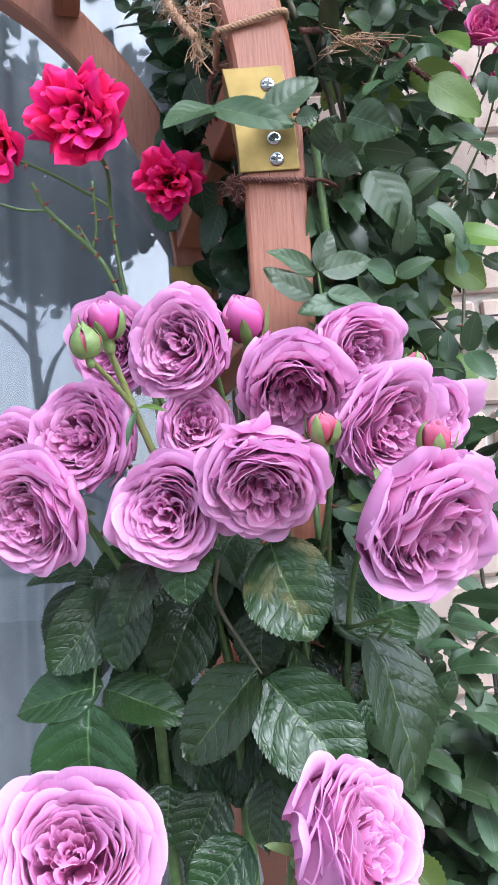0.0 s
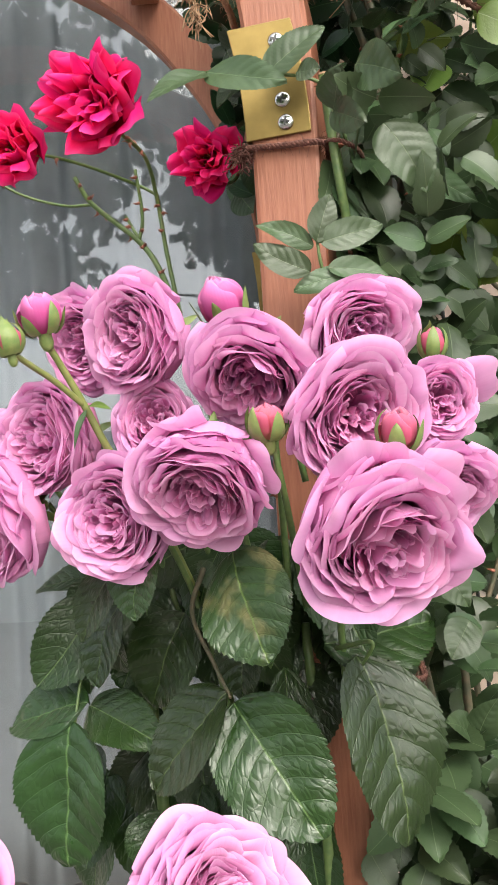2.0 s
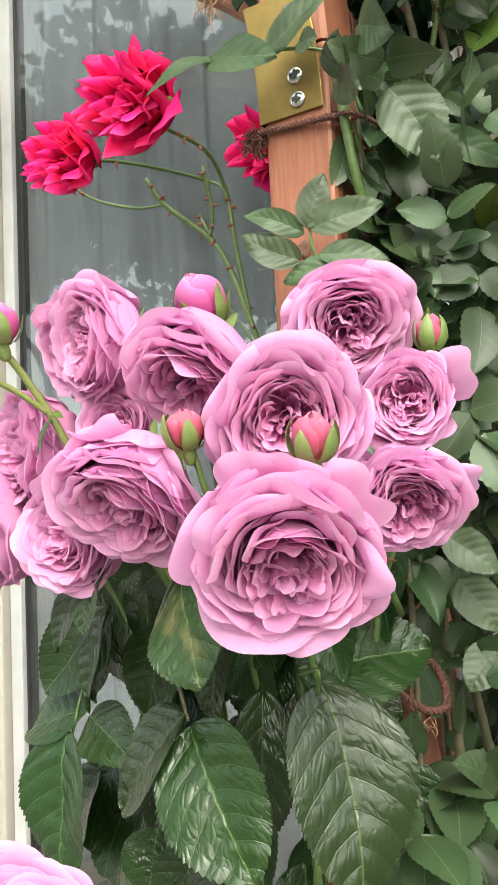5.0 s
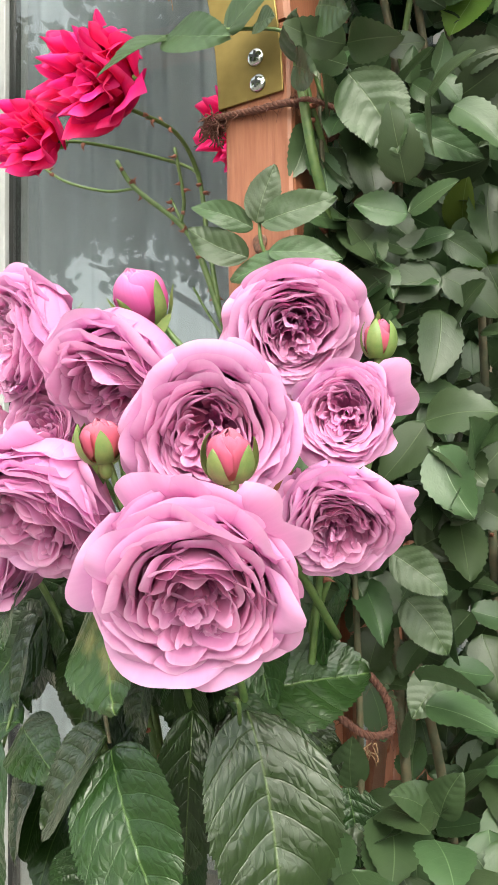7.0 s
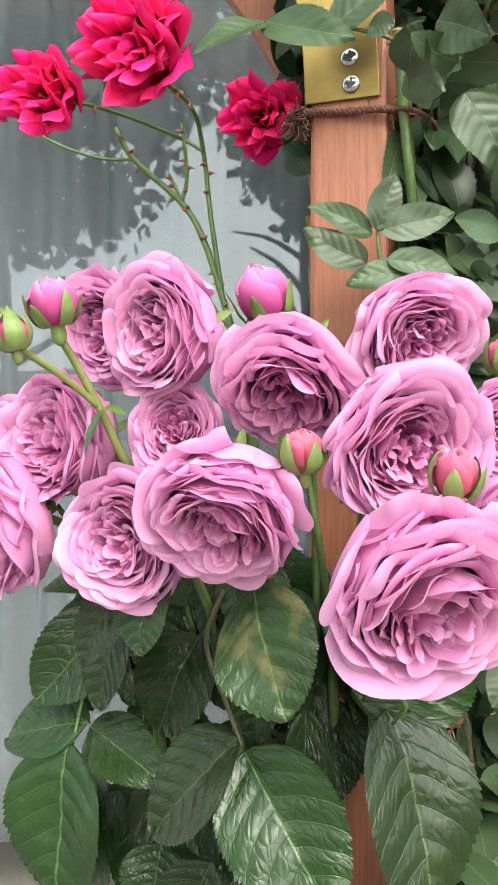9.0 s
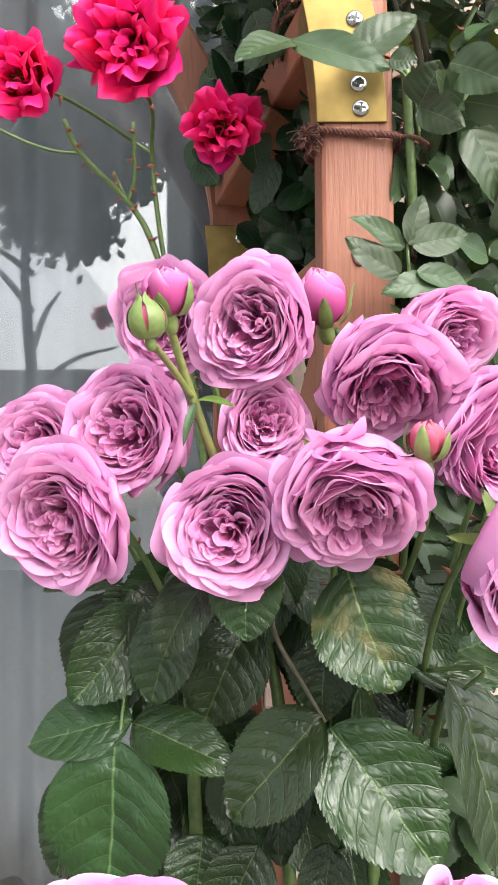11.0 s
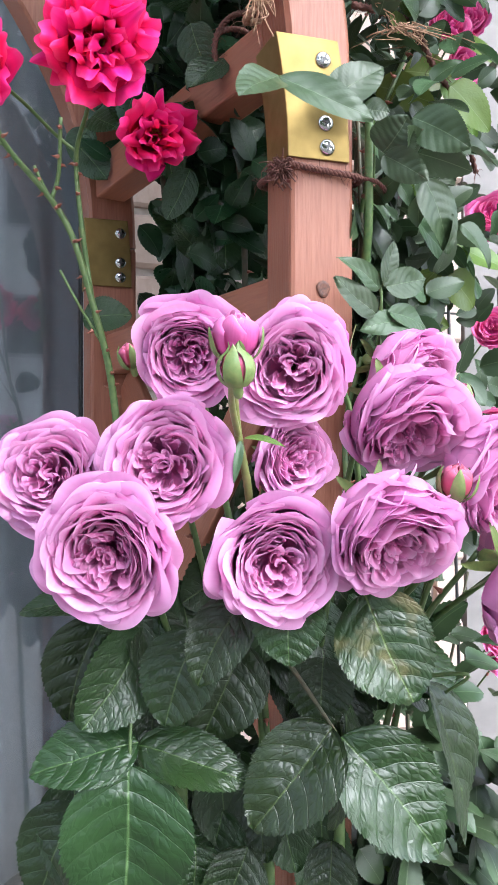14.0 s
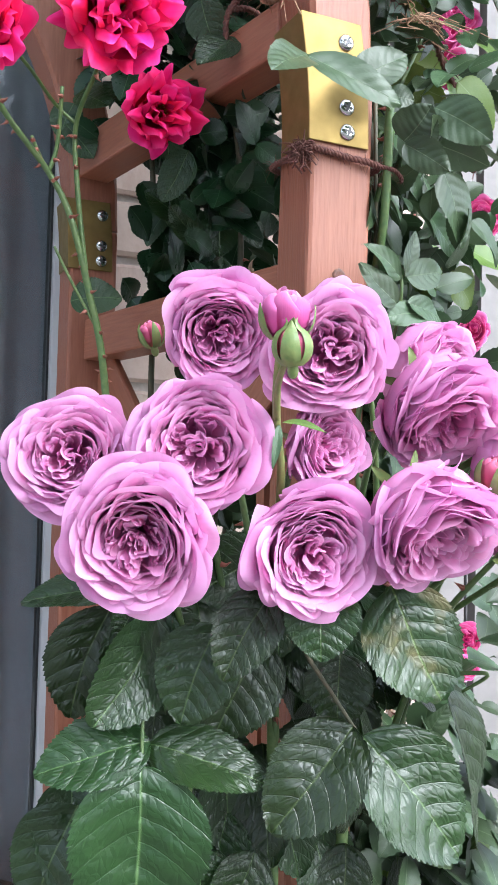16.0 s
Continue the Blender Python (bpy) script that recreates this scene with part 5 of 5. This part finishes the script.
# thin green canes with thorns among the leaves
for i, pts in enumerate(([(0.088, 0.650, 1.10), (0.095, 0.640, 1.28), (0.086, 0.640, 1.45), (0.082, 0.642, 1.60)], [(0.085, 0.66, 1.50), (0.083, 0.632, 1.545), (0.081, 0.626, 1.570)],
                         [(0.10, 0.70, 1.55), (0.14, 0.68, 1.66), (0.21, 0.72, 1.76), (0.28, 0.80, 1.80)], [(0.13, 0.75, 1.20), (0.20, 0.78, 1.40), (0.24, 0.82, 1.62)], [(0.11, 0.71, 1.62), (0.15, 0.72, 1.50), (0.20, 0.74, 1.44)], [(0.20, 0.85, 0.4), (0.24, 0.86, 0.9), (0.22, 0.84, 1.3)], [(0.26, 0.9, 0.4), (0.27, 0.92, 0.9), (0.33, 0.9, 1.25)])):
    stem_part(climber, pts, 0.0020, 0.0014, STEM if i in (1, 2) else CANE, 9, 540 + i, "cane")

stub = [Vector((0.087, 0.655, 1.46)), Vector((0.084, 0.632, 1.51)), Vector((0.081, 0.624, 1.555)), Vector((0.0795, 0.620, 1.588))]
stem_part(climber, stub, 0.0030, 0.0029, STEM, 3, 551, "cane", "pruned green cane with a pale cut end")
cut = [(0.0031 * math.cos(k * math.pi / 6), 0.0031 * math.sin(k * math.pi / 6), z) for z in (-0.0006, 0.0006) for k in range(12)]
part("cut_end", mesh_from("cut_end", cut, grid_faces(2, 12, 0, True) + [tuple(range(12, 24))], JUTE), climber, "pale cut wood", facing(stub[-1], stub[-1] - stub[-2]))

# small hot pink blooms of the climber, near the wall
for i, (p, w, r) in enumerate((((0.28, 0.85, 1.78), (-0.2, -0.9, 0.3), 0.024), ((0.31, 0.87, 1.80), (-0.1, -0.9, 0.2), 0.026), ((0.30, 0.86, 1.745), (0.1, -0.9, 0), 0.022),
                              ((0.225, 0.80, 1.70), (-0.2, -0.9, 0.3), 0.020), ((0.215, 0.79, 1.675), (0, -0.9, -0.2), 0.015), ((0.215, 0.84, 1.82), (0, -0.9, 0.2), 0.014),
                              ((0.245, 0.84, 1.815), (-0.1, -0.9, 0.2), 0.020), ((0.205, 0.86, 1.835), (0, -0.9, 0.2), 0.012), ((0.33, 0.85, 1.60), (-0.5, -0.8, 0.2), 0.026), ((0.36, 0.90, 1.50), (-0.5, -0.8, 0.1), 0.022), ((0.40, 0.95, 1.40), (-0.5, -0.8, 0.1), 0.024),
                              ((0.40, 0.95, 1.17), (-0.4, -0.9, 0.2), 0.022), ((0.41, 0.96, 1.14), (-0.4, -0.9, 0.0), 0.018), ((0.33, 0.85, 0.98), (-0.4, -0.9, 0.3), 0.028))):
    full_bloom(climber, p, w, r, 700 + i, 26, PINK, "bloom", "small hot pink bloom", 0.5)
    stem_part(climber, [Vector(p) - Vector(w) * r * 0.8, (p[0] - 0.02, p[1] + 0.05, p[2] - 0.06), (0.6 * p[0] + 0.04, p[1] + 0.06, p[2] - 0.16)], 0.0010, 0.0016, STEM, 2, 720 + i)


# ---- garden behind the camera, seen mirrored in the window ----
def tree(x, y, height, spread, seed):
    rng = random.Random(seed)
    t = thing("tree", "leafy garden tree behind a lawn", "tree", "garden trees")
    trunk = [(x, y, -0.1), (x + 0.1, y, height * 0.25), (x - 0.1, y + 0.1, height * 0.55), (x, y, height * 0.85)]
    part("trunk", tube_mesh("trunk", trunk, 0.16, 0.04, BARK, 10), t)
    for k in range(6):
        a, z = k * 1.05, height * (0.35 + 0.07 * k)
        part("limb", tube_mesh("limb", [(x, y, z), (x + 0.4 * spread * math.cos(a), y + 0.4 * spread * math.sin(a), z + 0.5), (x + 0.8 * spread * math.cos(a), y + 0.8 * spread * math.sin(a), z + 0.7)], 0.07, 0.02, BARK, 6), t)
    clumps = []
    for _ in range(34):
        a, r, h = rng.uniform(0, 6.3), rng.uniform(0, 1) ** 0.5, rng.uniform(-1, 1)
        clumps.append((x + spread * r * math.cos(a) * (1.1 - 0.5 * abs(h)), y + spread * r * math.sin(a), height * 0.80 + height * 0.17 * h, rng.uniform(0.2, 0.42) * spread * 0.8))
    verts, faces, uvs = [], [], []
    for cx, cy, cz, cr in clumps:
        for _ in range(190):
            p = Vector((rng.gauss(cx, cr * 0.5), rng.gauss(cy, cr * 0.5), rng.gauss(cz, cr * 0.45)))
            d = Vector((rng.gauss(0, 1), rng.gauss(0, 1), rng.gauss(0, 1))).normalized() * 0.24
            e = d.orthogonal().normalized() * 0.11
            k = len(verts)
            verts += [p, p + d * 0.5 + e, p + d, p + d * 0.5 - e]
            faces.append((k, k + 1, k + 2, k + 3))
            uvs += [(0.5, 0), (1, 0.5), (0.5, 1), (0, 0.5)]
    tagged(part("crown", mesh_from("crown", verts, faces, TREE_LEAF, uvs, False), t), kind="stuff")


for k, (x, y, h, s) in enumerate(((-6.6, -8.6, 8.6, 2.6), (-10.5, -9.5, 10.0, 3.0), (-15.5, -11.0, 12.0, 3.4), (-3.4, -13.0, 9.4, 1.8), (7.5, -9.0, 8.0, 2.6))):
    tree(x, y, h, s, 900 + k)


def neighbour(label, x0, x1, y0, y1, eaves, ridge, columns, storeys):
    """A pale house with a gabled roof along x and windows towards the yard."""
    h = thing("house", label, "house", "neighbouring houses")
    part("wall", box_mesh("wall", (x0, y0, 0), (x1, y1, eaves), HOUSE_WALL), h)
    ym, o = (y0 + y1) / 2, 0.4
    rv = [(x0 - o, y0 - o, eaves - 0.05), (x1 + o, y0 - o, eaves - 0.05), (x1 + o, y1 + o, eaves - 0.05), (x0 - o, y1 + o, eaves - 0.05), (x0 - o, ym, ridge), (x1 + o, ym, ridge)]
    part("roof", mesh_from("roof", rv, [(0, 1, 5, 4), (2, 3, 4, 5), (0, 4, 3), (1, 2, 5), (3, 2, 1, 0)], ROOF, smooth=False), h)
    for i in range(columns):
        for j in range(storeys):
            xc, zc = x0 + (x1 - x0) * (i + 0.5) / columns, 1.5 + 2.7 * j
            win = part("window", box_mesh("window", (xc - 0.55, y1 - 0.02, zc - 0.65), (xc + 0.55, y1 + 0.03, zc + 0.65), FRAME, 0.01), h)
            part("pane", box_mesh("pane", (xc - 0.47, y1 + 0.0301, zc - 0.57), (xc + 0.47, y1 + 0.036, zc + 0.57), GASKET), win)


neighbour("low pale neighbouring house with a dark pitched roof", -17, -3.5, -22, -17, 2.6, 4.6, 4, 1)
# the tall house is made up: its pale wall evens the glass reflection
neighbour("tall pale house with a dark pitched roof, added as a reflector for the window", -1.4, 4.8, -24, -17, 11.6, 14.0, 3, 4)


# ---- bricks of the house wall ----
BRICK_MESHES = []
for k in range(6):
    rb = random.Random(k)
    bm = bmesh.new()
    bmesh.ops.create_cube(bm, size=1)
    for v in bm.verts:
        v.co = Vector((v.co.x * 0.205, v.co.y * 0.03, v.co.z * 0.062)) + Vector([rb.uniform(-0.002, 0.002) for _ in range(3)])
    bmesh.ops.bevel(bm, geom=bm.edges[:], offset=0.004, segments=1, affect="EDGES")
    me = bpy.data.meshes.new("brick")
    bm.to_mesh(me)
    bm.free()
    me.materials.append(BRICK)
    BRICK_MESHES.append(me)
rb = random.Random(5)
count = 0
for row in range(30):
    z = 0.04 + row * 0.072
    for col in range(4):
        x = WIN_R + 0.1075 + col * 0.215 - (0.107 if row % 2 else 0)
        w = 1.0
        lo, hi = max(x - 0.1025, WIN_R + 0.003), min(x + 0.1025, BRICK_R)
        if hi - lo < 0.03:
            continue
        part("brick", rb.choice(BRICK_MESHES), wall, "", pose((lo + hi) / 2, WALL_Y + 0.006 + rb.uniform(-0.002, 0.002), z, 0, rb.uniform(-0.6, 0.6), 0) @ Matrix.Diagonal(((hi - lo) / 0.205, 1, 1, 1)))
